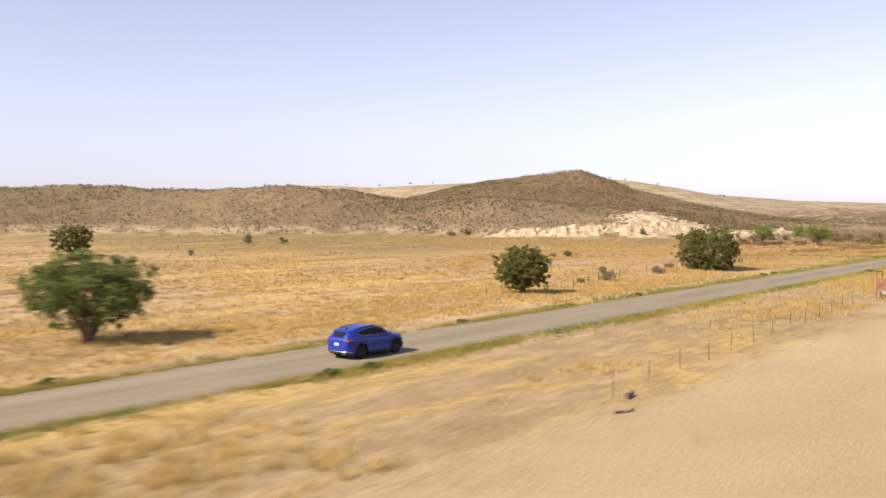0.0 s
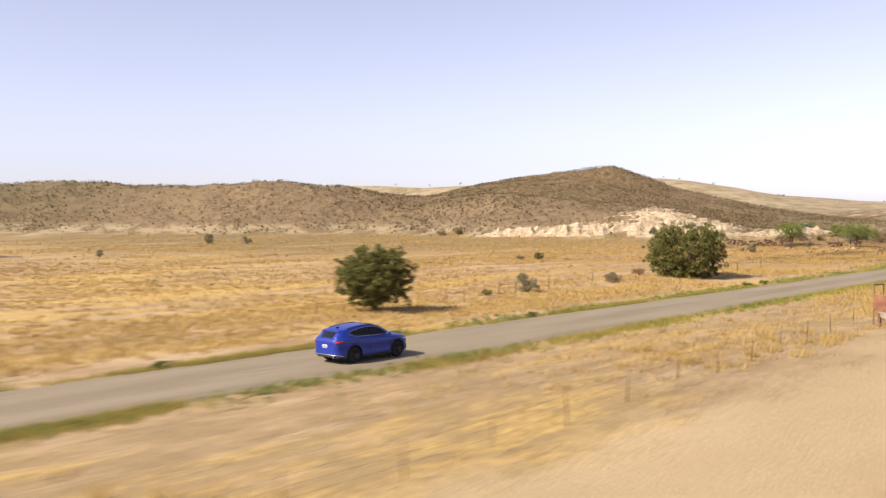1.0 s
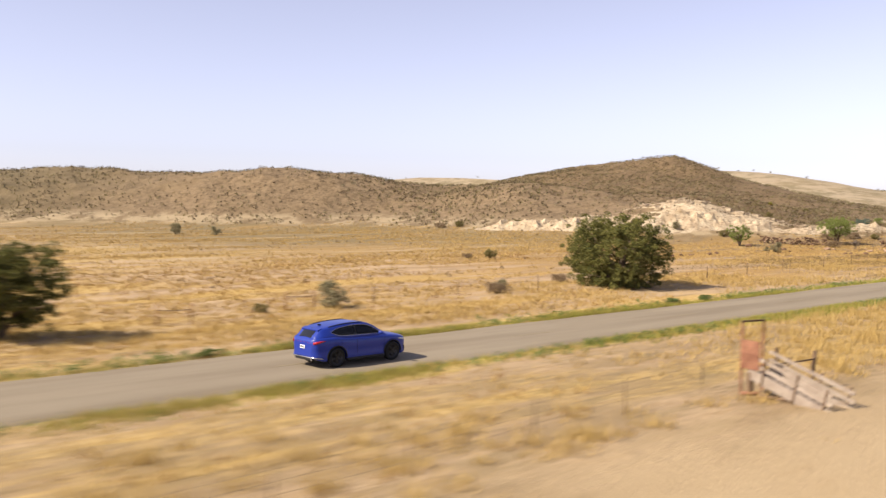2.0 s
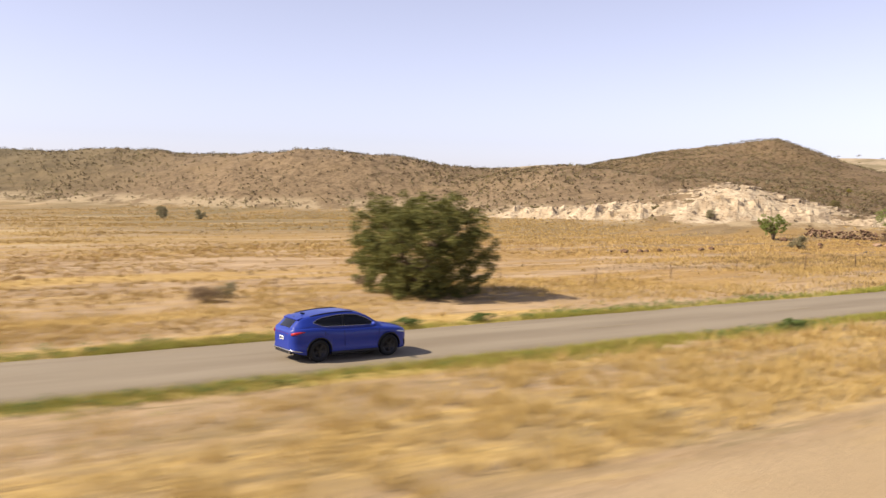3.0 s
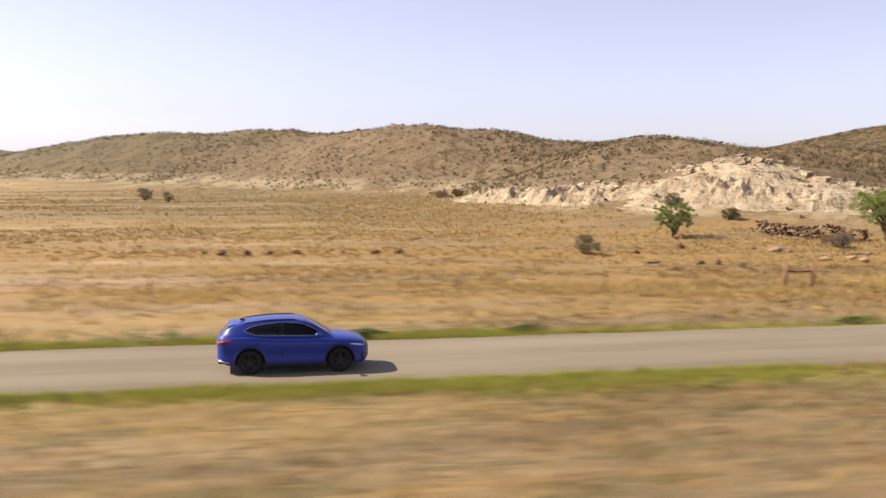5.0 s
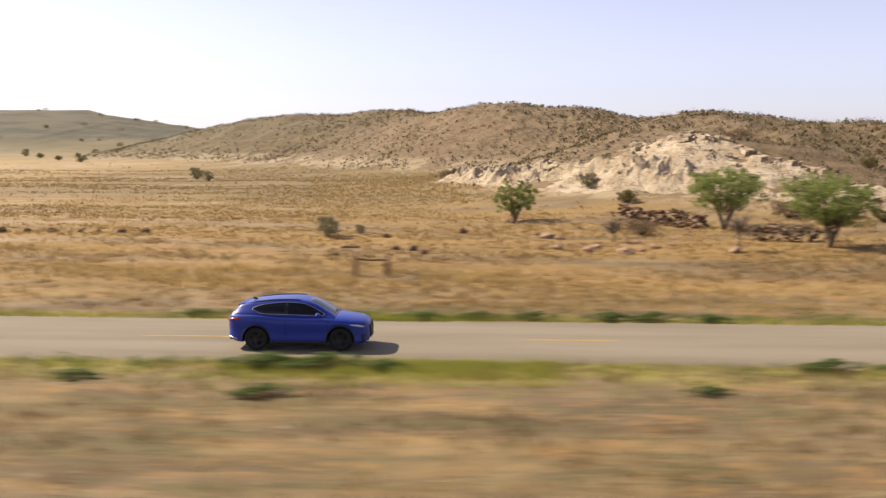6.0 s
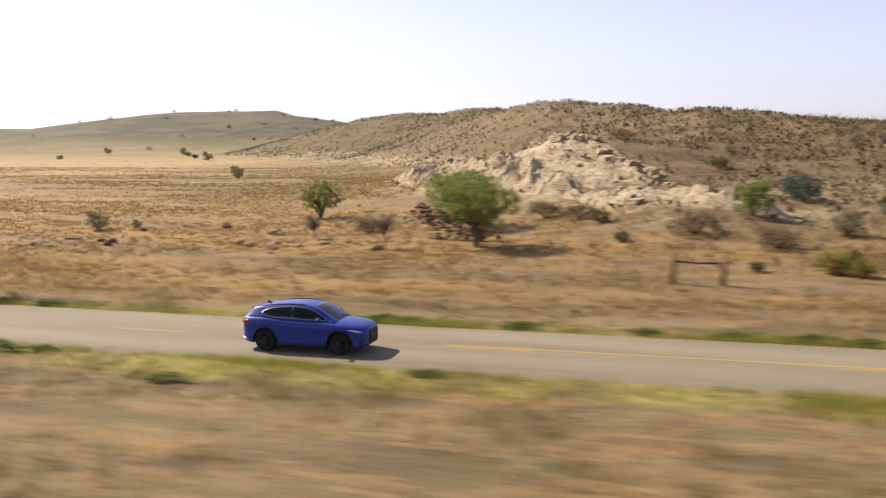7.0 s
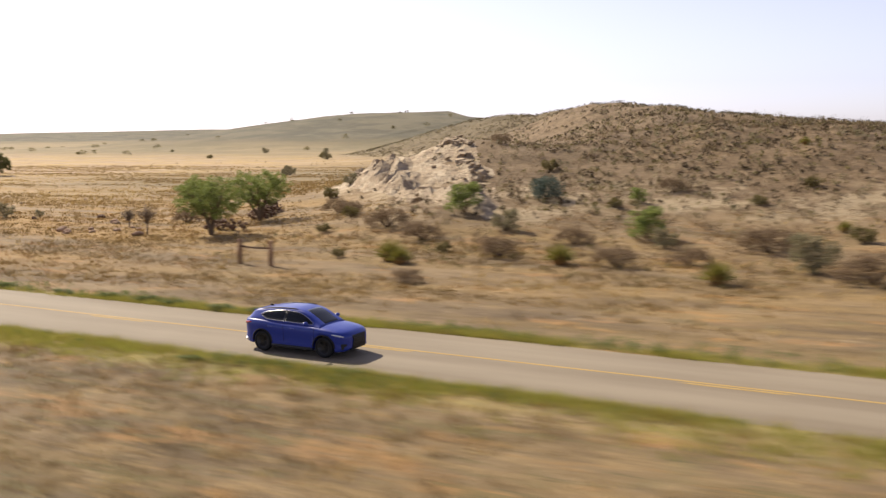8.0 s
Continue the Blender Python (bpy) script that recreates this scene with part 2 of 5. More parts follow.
def rock_material():
    g = Graph("pale_limestone")
    c = g.mix(g.ramp(g.noise(0.5, 6, 0.65), 0.35, 0.65), (0.330, 0.252, 0.165), (0.450, 0.372, 0.265))
    # dark noise bands paint the shade of crevices into the rock colour
    c = g.mix(g.ramp(g.noise(1.3, 6, 0.7, (1, 1, 2.6)), 0.53, 0.64, 0.0, 0.85), c, (0.140, 0.094, 0.056))
    c = g.mix(g.ramp(g.noise(0.25, 4, 0.6), 0.56, 0.7, 0.0, 0.7), c, (0.248, 0.171, 0.087))
    # earth and scree cover the eastern end, and lie in the hollows
    x, y, z = g.split()
    earth = g.math("MULTIPLY", g.ramp(x, 214.0, 236.0, 0.2, 0.9), g.ramp(g.noise(0.35, 6, 0.72), 0.44, 0.60, 0.0, 0.85))
    c = g.mix(earth, c, g.mix(g.ramp(g.noise(2.0, 5, 0.7), 0.35, 0.65), (0.150, 0.100, 0.058), (0.265, 0.192, 0.118)))
    beds = g.noise(0.9, 6, 0.7, (0.5, 0.5, 3.2))
    c = g.mix(g.ramp(beds, 0.56, 0.64, 0.0, 0.6), c, (0.165, 0.112, 0.068))
    return g.done(c, 0.95, g.math("ADD", g.noise(2.5, 8, 0.7), beds), 0.9, 0.25)


GROUND = ground_material()
ROAD = road_material()
LIMESTONE = rock_material()
PAINT_YELLOW = mottled("faded_yellow_paint", (0.372, 0.240, 0.060), (0.450, 0.300, 0.084), 2.0, 0.8, 25.0)
STRAW = leafy("dry_straw", (0.320, 0.212, 0.072), (0.550, 0.395, 0.150), 0.8, 0.3)
DULL_BLADE = leafy("dull_verge_blades", (0.180, 0.160, 0.040), (0.420, 0.335, 0.095), 0.75, 0.35)
RUST_STRAW = leafy("rusty_straw", (0.165, 0.078, 0.022), (0.300, 0.165, 0.050), 0.8, 0.3)
GREEN_BLADE = leafy("green_verge_blades", (0.165, 0.190, 0.026), (0.420, 0.390, 0.080), 0.7, 0.35)
WEED = leafy("dark_weed_leaves", (0.072, 0.112, 0.028), (0.185, 0.225, 0.064), 0.7, 0.3)
JUNIPER = leafy("juniper_leaves", (0.040, 0.052, 0.014), (0.190, 0.175, 0.045), 0.75, 0.2)
WORN_PAINT = mottled("worn_centre_paint", (0.20, 0.16, 0.10), (0.25, 0.20, 0.125), 2.0, 0.85, 25.0)
STUBBLE = leafy("golden_stubble", (0.270, 0.175, 0.062), (0.470, 0.325, 0.125), 0.9, 0.08)
BROWN_GRASS = leafy("brown_dry_grass", (0.095, 0.066, 0.028), (0.240, 0.165, 0.068), 0.85, 0.25)
MESQUITE = leafy("mesquite_leaves", (0.105, 0.145, 0.032), (0.290, 0.325, 0.090), 0.7, 0.4)
DARK_MESQUITE = leafy("dark_mesquite_leaves", (0.065, 0.092, 0.022), (0.190, 0.215, 0.060), 0.7, 0.3)
SAGE = leafy("grey_sage_leaves", (0.150, 0.138, 0.078), (0.290, 0.255, 0.145), 0.85, 0.3)
BROWN_BRUSH = leafy("brown_brush_twigs", (0.135, 0.090, 0.050), (0.270, 0.195, 0.118), 0.9, 0.3)
HILL_BRUSH = leafy("dark_hill_brush", (0.058, 0.043, 0.023), (0.145, 0.105, 0.060), 0.9, 0.1)
PALE_BRUSH = leafy("pale_hill_brush", (0.190, 0.145, 0.085), (0.330, 0.265, 0.165), 0.9, 0.2)
OLIVE_BRUSH = leafy("olive_brush_leaves", (0.105, 0.092, 0.032), (0.225, 0.185, 0.070), 0.85, 0.3)
YUCCA = leafy("yucca_blades", (0.130, 0.130, 0.020), (0.300, 0.260, 0.055), 0.6, 0.2)
BLUE_SHRUB = leafy("blue_green_shrub_leaves", (0.055, 0.085, 0.070), (0.130, 0.160, 0.120), 0.8, 0.2)
BARK = mottled("grey_brown_bark", (0.100, 0.070, 0.045), (0.200, 0.150, 0.100), 4.0, 0.95, 22.0, 0.8, 0.04)
DEAD_WOOD = mottled("weathered_dead_wood", (0.120, 0.090, 0.068), (0.225, 0.180, 0.143), 3.0, 0.95, 25.0, 0.6, 0.02)
PLANK = mottled("bleached_planks", (0.252, 0.198, 0.156), (0.360, 0.300, 0.246), 2.5, 0.9, 30.0, 0.5, 0.01, 0.35)
POST_WOOD = mottled("brown_post_wood", (0.105, 0.064, 0.038), (0.195, 0.128, 0.083), 3.0, 0.9, 25.0, 0.5, 0.02, 0.3)
OLD_POST = mottled("faded_post_wood", (0.190, 0.100, 0.055), (0.310, 0.185, 0.110), 3.0, 0.9, 25.0, 0.5, 0.02, 0.3)
RUST = mottled("rusty_steel", (0.140, 0.060, 0.035), (0.270, 0.130, 0.080), 3.0, 0.8, 30.0, 0.3, 0.01)
WIRE = mottled("dull_fence_wire", (0.120, 0.090, 0.070), (0.200, 0.160, 0.130), 3.0, 0.6, 30.0)
LEDGE = mottled("weathered_ledge_rock", (0.290, 0.215, 0.140), (0.450, 0.370, 0.265), 0.9, 0.95, 5.0, 0.8, 0.08, 0.3)
STONE = mottled("brown_field_stone", (0.095, 0.050, 0.030), (0.230, 0.145, 0.092), 2.0, 0.95, 9.0, 0.6, 0.05, 0.5)
PALE_STONE = mottled("pale_field_stone", (0.270, 0.165, 0.105), (0.420, 0.300, 0.205), 2.0, 0.95, 9.0, 0.6, 0.05, 0.4)


# ---- shapes ----
def lattice(ix, iy, seed):
    n = (ix * 374761393 + iy * 668265263 + seed * 974711) & 0x7FFFFFFF
    n = ((n ^ (n >> 13)) * 1274126177) & 0x7FFFFFFF
    return ((n ^ (n >> 16)) & 0xFFFF) / 65535.0


def value_noise(x, y, seed=0):
    ix, iy = np.floor(x).astype(np.int64), np.floor(y).astype(np.int64)
    fx, fy = x - ix, y - iy
    fx, fy = fx * fx * (3 - 2 * fx), fy * fy * (3 - 2 * fy)
    a, b = lattice(ix, iy, seed), lattice(ix + 1, iy, seed)
    c, d = lattice(ix, iy + 1, seed), lattice(ix + 1, iy + 1, seed)
    return (a + (b - a) * fx) * (1 - fy) + (c + (d - c) * fx) * fy - 0.5


def fbm(x, y, size, octaves=4, seed=0, ridged=False):
    total, amp, f = np.zeros(np.shape(x)), 1.0, 1.0 / size
    for i in range(octaves):
        n = value_noise(x * f + 17.3 * i, y * f - 9.1 * i, seed + i)
        total = total + amp * ((0.5 - 2 * np.abs(n)) if ridged else n)
        amp, f = amp * 0.5, f * 2.03
    return total


# centre x, y, radius along, radius across, turn in degrees, height
HILLS = (
    (133.1, 300.5, 50.0, 19.1, -36.5, 13.4),
    (188.9, 258.7, 31.5, 24.0, -43.6, 8.4),
    (201.7, 209.2, 29.6, 15.1, -36.6, 11.5),
    (263.5, 196.4, 35.8, 39.2, -20.2, 5.1),
    (397.4, 242.5, 49.7, 56.3, 2.7, 21.0),
    (327.8, 237.4, 47.4, 58.8, 0.7, 6.9),
    (217.0, 104.6, 11.5, 8.0, -46.2, 4.1),
    (233.9, 78.8, 9.3, 10.2, -51.8, 1.9),
    (259.1, 134.5, 29.9, 26.7, -22.8, 3.9),
    (-138.8, 684.9, 116.2, 120.8, 33.9, 29.3),
    (1136.1, 659.4, 144.2, 175.2, -10.8, 51.8),
    (1230.6, 1237.9, 571.6, 128.8, -69.4, 54.6),
    (-1561.8, 2453.4, 974.9, 270.2, 67.6, 40.1),
    (2592.7, 1396.4, 880.2, 419.5, -114.2, 47.4),
    (588.0, 161.3, 90.4, 30.5, 35.5, 9.7),
    (226.1, 154.9, 12.6, 17.4, -37.6, 5.6),
    (240.0, 117.0, 25.0, 17.0, -25.0, 4.1),
    (383.6, 215.5, 9.0, 13.5, -1.9, 4.8),
    (341.3, 140.4, 68.0, 29.2, -2.2, 2.1),
    (-114.2, 770.3, 9.2, 46.1, 9.3, 5.9),
)
ROAD_Y, ROAD_HALF = 33.1, 3.3


def hills(x, y):
    z = np.zeros(np.shape(x))
    for cx, cy, rx, ry, turn, h in HILLS:
        c, s = math.cos(radians(turn)), math.sin(radians(turn))
        u, v = ((x - cx) * c + (y - cy) * s) / rx, ((y - cy) * c - (x - cx) * s) / ry
        z = z + h * np.exp(-0.5 * (u * u + v * v))
    return z


def height(x, y):
    """The ground's height at arrays x, y."""
    x, y = np.asarray(x, float), np.asarray(y, float)
    h = hills(x, y)
    rough = np.clip(h / 8.0, 0, 1)
    off = np.clip((np.abs(y - ROAD_Y) - ROAD_HALF) / 6.0, 0, 1)
    z = h + off * (0.16 * fbm(x, y, 7.0, 4, 3) + 0.25 * fbm(x, y, 28.0, 3, 8))
    z = z + rough * (1.1 * fbm(x, y, 14.0, 4, 21, True) - 0.2 + 0.35 * fbm(x, y, 2.6, 2, 33))
    return z - 0.07 * (1 - off)


def level(x, y):
    return float(height(np.array([x]), np.array([y]))[0])


def mesh_from(name, verts, faces, material, smooth=False):
    me = bpy.data.meshes.new(name)
    me.from_pydata(verts.tolist() if hasattr(verts, "tolist") else verts, [], faces.tolist() if hasattr(faces, "tolist") else faces)
    for m in material if isinstance(material, (list, tuple)) else [material]:
        me.materials.append(m)
    if smooth:
        me.polygons.foreach_set("use_smooth", [True] * len(me.polygons))
    me.update()
    return me


def sheet(name, xs, ys, zs, material):
    nx, ny = len(xs), len(ys)
    gx, gy = np.meshgrid(xs, ys, indexing="ij")
    verts = np.stack([gx, gy, zs], -1).reshape(-1, 3)
    i = np.arange(nx - 1)[:, None] * ny + np.arange(ny - 1)[None, :]
    faces = np.stack([i, i + ny, i + ny + 1, i + 1], -1).reshape(-1, 4)
    return mesh_from(name, verts, faces, material, True)


def part(name, bm, material, parent, label=""):
    """Links a bmesh as one mesh object under a thing or a part."""
    me = bpy.data.meshes.new(name)
    bm.to_mesh(me)
    bm.free()
    me.materials.append(material)
    ob = new(name, me)
    ob.parent = parent
    return tagged(ob, label)


def under(name, me, parent, label=""):
    ob = new(name, me)
    ob.parent = parent
    return tagged(ob, label)


def base(name, m, label, category, group="", kind=""):
    ob = new(name)
    ob.empty_display_size = 0.2
    ob.matrix_world = m
    return tagged(ob, label, category, group, kind)


def box(bm, size, m=Matrix(), bevel=0.0):
    made = bmesh.ops.create_cube(bm, size=1.0, matrix=m @ Matrix.Diagonal((*size, 1)))
    if bevel:
        edges = list({e for v in made["verts"] for e in v.link_edges})
        bmesh.ops.bevel(bm, geom=edges, offset=bevel, segments=2, affect="EDGES", profile=0.6)


def tube(bm, points, radii, sides=8):
    """A tapered round bar through points."""
    rings = []
    for i, p in enumerate(points):
        a = Vector(points[max(i - 1, 0)])
        b = Vector(points[min(i + 1, len(points) - 1)])
        q = (b - a).to_track_quat("Z", "Y")
        rings.append([bm.verts.new(Vector(p) + q @ Vector((radii[i] * math.cos(k * math.tau / sides), radii[i] * math.sin(k * math.tau / sides), 0))) for k in range(sides)])
    for r, s in zip(rings, rings[1:]):
        for k in range(sides):
            bm.faces.new((r[k], r[(k + 1) % sides], s[(k + 1) % sides], s[k])).smooth = True
    bm.faces.new(rings[0][::-1])
    bm.faces.new(rings[-1])


def blades(rng, px, py, pz, per, tall, spread, wide, lean=0.6):
    """Grass blades round many roots: arrays of verts and triangles."""
    n = len(px)
    k = n * per
    root = np.repeat(np.stack([px, py, pz], 1), per, 0)
    size = np.repeat(np.broadcast_to(tall, (n,)), per) * rng.uniform(0.55, 1.15, k)
    reach = np.repeat(np.broadcast_to(spread, (n,)), per)
    a = rng.uniform(0, math.tau, k)
    r = np.sqrt(rng.uniform(0, 1, k)) * reach
    foot = root + np.stack([r * np.cos(a), r * np.sin(a), np.full(k, -0.03)], 1)
    out = rng.uniform(0.1, lean, k) * size
    b = a + rng.normal(0, 0.7, k)
    tip = foot + np.stack([out * np.cos(b), out * np.sin(b), size], 1)
    w = rng.uniform(0.6, 1.3, k) * wide
    c = rng.uniform(0, math.tau, k)
    side = np.stack([w * np.cos(c), w * np.sin(c), np.zeros(k)], 1)
    verts = np.stack([foot - side, foot + side, tip], 1).reshape(-1, 3)
    return verts, np.arange(3 * k).reshape(-1, 3)


def leaves(rng, centres, radii, per, size):
    """Small four-cornered leaves crowded round clump centres."""
    n = len(centres)
    k = n * per
    c = np.repeat(np.asarray(centres), per, 0)
    r = np.repeat(np.asarray(radii), per)
    d = rng.normal(0, 1, (k, 3))
    d /= np.linalg.norm(d, axis=1)[:, None] + 1e-6
    p = c + d * (r * rng.uniform(0.35, 1.0, k) ** 0.6)[:, None] * np.array([1, 1, 0.8])
    u = rng.normal(0, 1, (k, 3))
    u /= np.linalg.norm(u, axis=1)[:, None]
    v = np.cross(u, rng.normal(0, 1, (k, 3)))
    v /= np.linalg.norm(v, axis=1)[:, None] + 1e-6
    s = (rng.uniform(0.6, 1.3, k) * size)[:, None]
    verts = np.stack([p - u * s, p + v * s * 0.5, p + u * s, p - v * s * 0.5], 1).reshape(-1, 3)
    return verts, np.arange(4 * k).reshape(-1, 4)


# ---- ground and road ----
def spaced(lo, hi, step, far_lo, far_hi, grow=1.13):
    mid = list(np.arange(lo, hi + 0.01, step))
    up, d = [], step
    while (up[-1] if up else hi) < far_hi:
        d *= grow
        up.append((up[-1] if up else hi) + d)
    down, d = [], step
    while (down[-1] if down else lo) > far_lo:
        d *= grow
        down.append((down[-1] if down else lo) - d)
    return np.array(down[::-1] + mid + up)


def make_ground():
    xs, ys = spaced(-40, 330, 1.25, -4300, 4300), spaced(-20, 310, 1.25, -1500, 4400)
    gx, gy = np.meshgrid(xs, ys, indexing="ij")
    me = sheet("ground", xs, ys, height(gx, gy), GROUND)
    tagged(new("ground", me), "dry sandy desert ground with straw-coloured grass and brown hills", "ground", kind="structure")


def make_road():
    xs = np.arange(-300, 1500.1, 3.0)
    across = np.array([-ROAD_HALF - 0.25, -ROAD_HALF, -1.6, 0, 1.6, ROAD_HALF, ROAD_HALF + 0.25])
    drop = np.array([-0.12, -0.035, -0.01, 0.0, -0.01, -0.035, -0.12])
    gx, ga = np.meshgrid(xs, across, indexing="ij")
    ragged = 0.22 * fbm(gx, ga * 5, 2.5, 3, 5) * (np.abs(ga) > 2)
    gy = ROAD_Y + ga + ragged
    nx, ny = len(xs), len(across)
    verts = np.stack([gx, gy, np.broadcast_to(drop, gx.shape)], -1).reshape(-1, 3)
    i = np.arange(nx - 1)[:, None] * ny + np.arange(ny - 1)[None, :]
    faces = np.stack([i, i + ny, i + ny + 1, i + 1], -1).reshape(-1, 4)
    road = tagged(new("road", mesh_from("road", verts, faces, ROAD, True)), "worn pale grey two-lane asphalt road with ragged edges", "road", kind="structure")

    def stripe(x0, x1, y):
        bm = bmesh.new()
        n = max(2, int((x1 - x0) / 1.5))
        rows = []
        for k in range(n + 1):
            px = x0 + (x1 - x0) * k / n
            j = 0.012 * math.sin(px * 3.1)
            rows.append([bm.verts.new((px, y + s * 0.055 + j, z)) for s, z in ((-1, -0.002), (-1, 0.005), (1, 0.005), (1, -0.002))])
        for a, b in zip(rows, rows[1:]):
            for q in range(3):
                bm.faces.new((a[q], b[q], b[q + 1], a[q + 1]))
        return bm

    for k in range(-12, 22):
        x0 = 196.3 + 13.0 * k
        part("lane_dash", stripe(x0, x0 + 3.1, ROAD_Y - 0.12), PAINT_YELLOW if x0 > 180 else WORN_PAINT, road, "faded yellow centre dash")
    part("lane_line", stripe(222.4, 700.0, ROAD_Y + 0.12), PAINT_YELLOW, road, "solid yellow centre line")


make_ground()
make_road()


# ---- the car ----
def car_paint():
    g = Graph("blue_car_paint")
    c = g.mix(g.ramp(g.noise(300.0, 2), 0.4, 0.7, 0.0, 0.3), (0.008, 0.024, 0.215), (0.016, 0.044, 0.310))
    m = g.done(c, 0.42, metal=0.0)
    g.shader.inputs["Coat Weight"].default_value = 0.4
    g.shader.inputs["Coat Roughness"].default_value = 0.06
    return m


PAINT = car_paint()
GLASS_DARK = plain("tinted_glass", (0.010, 0.011, 0.016), 0.12, 0.0, 0.15)
TRIM_BLACK = plain("black_plastic_trim", (0.018, 0.018, 0.02), 0.5)
TYRE = plain("tyre_rubber", (0.015, 0.015, 0.016), 0.85)
RIM = plain("dark_alloy", (0.045, 0.045, 0.05), 0.35, 0.8)
CHROME = plain("bright_trim", (0.5, 0.5, 0.52), 0.25, 1.0)
RED_LENS = plain("red_lamp_lens", (0.34, 0.012, 0.016), 0.2, 0.0, 0.5)
CLEAR_LENS = plain("clear_lamp_lens", (0.55, 0.57, 0.62), 0.12, 0.2, 0.5)
PLATE = plain("white_number_plate", (0.75, 0.75, 0.74), 0.4)
SEAM = plain("dark_panel_gap", (0.008, 0.009, 0.03), 0.7)

AXLE, WHEEL_R, ARCH_R = 1.345, 0.372, 0.445


def curve(x, *knots):
    """Smooth value at x through (x, value) knots in falling or rising order."""
    ks = sorted(knots)
    xs, vs = np.array([k[0] for k in ks]), np.array([k[1] for k in ks])
    if x <= xs[0]:
        return float(vs[0])
    if x >= xs[-1]:
        return float(vs[-1])
    i = int(np.searchsorted(xs, x) - 1)
    d = np.diff(vs) / np.diff(xs)
    m = np.concatenate([[d[0]], np.where(d[:-1] * d[1:] > 0, 2 * d[:-1] * d[1:] / (d[:-1] + d[1:] + 1e-9), 0), [d[-1]]])
    h = xs[i + 1] - xs[i]
    t = (x - xs[i]) / h
    return float((2 * t**3 - 3 * t**2 + 1) * vs[i] + (t**3 - 2 * t**2 + t) * h * m[i] + (-2 * t**3 + 3 * t**2) * vs[i + 1] + (t**3 - t**2) * h * m[i + 1])


def half_width(x):
    return curve(x, (-2.30, 0.54), (-2.24, 0.69), (-2.10, 0.79), (-1.85, 0.87), (-1.3, 0.92), (0, 0.905), (1.3, 0.92), (1.75, 0.875), (2.0, 0.79), (2.12, 0.69), (2.2, 0.56), (2.23, 0.48))


def belt(x):
    return curve(x, (-2.30, 0.98), (-2.2, 1.11), (-1.6, 1.13), (-0.5, 1.06), (0.7, 1.04), (1.1, 1.015), (1.7, 0.95), (2.08, 0.87), (2.23, 0.77))


def deck(x):
    return curve(x, (-2.30, 1.0), (-2.2, 1.14), (-1.6, 1.16), (0.7, 1.10), (1.1, 1.085), (1.7, 1.02), (2.08, 0.93), (2.23, 0.81))


def roof(x):
    return curve(x, (-2.20, 1.13), (-2.05, 1.29), (-1.88, 1.43), (-1.4, 1.525), (-0.7, 1.595), (-0.2, 1.605), (0.2, 1.565), (0.5, 1.47), (0.85, 1.27), (1.16, 1.08))


def arch(x):
    z = 0.0
    for a in (-AXLE, AXLE):
        d = abs(x - a)
        if d < ARCH_R:
            z = max(z, WHEEL_R - 0.01 + math.sqrt(ARCH_R**2 - d * d))
    return z


def sill(x):
    return max(curve(x, (-2.30, 0.46), (-2.2, 0.34), (-1.8, 0.25), (0, 0.23), (1.8, 0.23), (2.10, 0.26), (2.23, 0.36)), arch(x))


def loft(bm, stations, section):
    rings = []
    for x in stations:
        pts = section(x)
        rings.append([bm.verts.new((x + p[2] if len(p) > 2 else x, p[0], p[1])) for p in pts] + [bm.verts.new((x + p[2] if len(p) > 2 else x, -p[0], p[1])) for p in reversed(pts[1:-1])])
    n = len(rings[0])
    for r, s in zip(rings, rings[1:]):
        for k in range(n):
            bm.faces.new((r[k], s[k], s[(k + 1) % n], r[(k + 1) % n])).smooth = True
    bm.faces.new(rings[0])
    bm.faces.new(rings[-1][::-1])
    bmesh.ops.recalc_face_normals(bm, faces=bm.faces)


def body_section(x):
    w, b, z0, d = half_width(x), belt(x), sill(x), deck(x)
    low = min(z0, 0.25)
    lip = 0.014 if arch(x) > 0 else 0.0
    rows = [(-0.02, 0.012), (0.0, 0.07), (-0.004, 0.26), (-0.030, 0.42), (-0.016, 0.52), (-0.004, 0.70), (-0.012, 0.85), (-0.040, 0.955)]
    side = [(w + off + (lip if f < 0.5 else 0.0), max(low + f * (b - low), z0 + 0.006 * (k + 1))) for k, (off, f) in enumerate(rows)]
    return [(0.0, z0), (w * 0.6, z0), (w - 0.10, z0)] + side + [(w - 0.085, b), (w * 0.78, b + 0.5 * (d - b)), (w * 0.4, d - 0.006), (0.0, d)]


def cabin_side(x, z):
    """Half the cabin's width at a height."""
    b, r = belt(x), roof(x)
    low, high = half_width(x) - 0.085, curve(x, (-2.1, 0.52), (-1.5, 0.575), (0, 0.60), (0.6, 0.61), (1.16, 0.65))
    t = min(max((z - b) / max(r - b, 0.02), 0), 1)
    return low + (high - low) * t


def cabin_section(x):
    b, r = belt(x) - 0.03, roof(x)
    out = [(0.0, b)]
    for t in (0.0, 0.2, 0.4, 0.6, 0.78, 0.9):
        z = b + (r - b) * t
        out.append((cabin_side(x, z), z))
    y = out[-1][0]
    return out + [(y - 0.05, b + (r - b) * 0.965), (y * 0.72, b + (r - b) * 0.988), (y * 0.35, r - 0.001), (0.0, r)]


def window_top(x):
    return curve(x, (-1.50, 1.305), (-1.32, 1.385), (-1.0, 1.45), (-0.4, 1.502), (0.05, 1.485), (0.40, 1.385), (0.84, 1.145))


def window_low(x):
    return curve(x, (-1.50, 1.295), (-1.36, 1.245), (-1.18, 1.185), (-0.95, 1.168), (-0.4, 1.155), (0.84, 1.13))


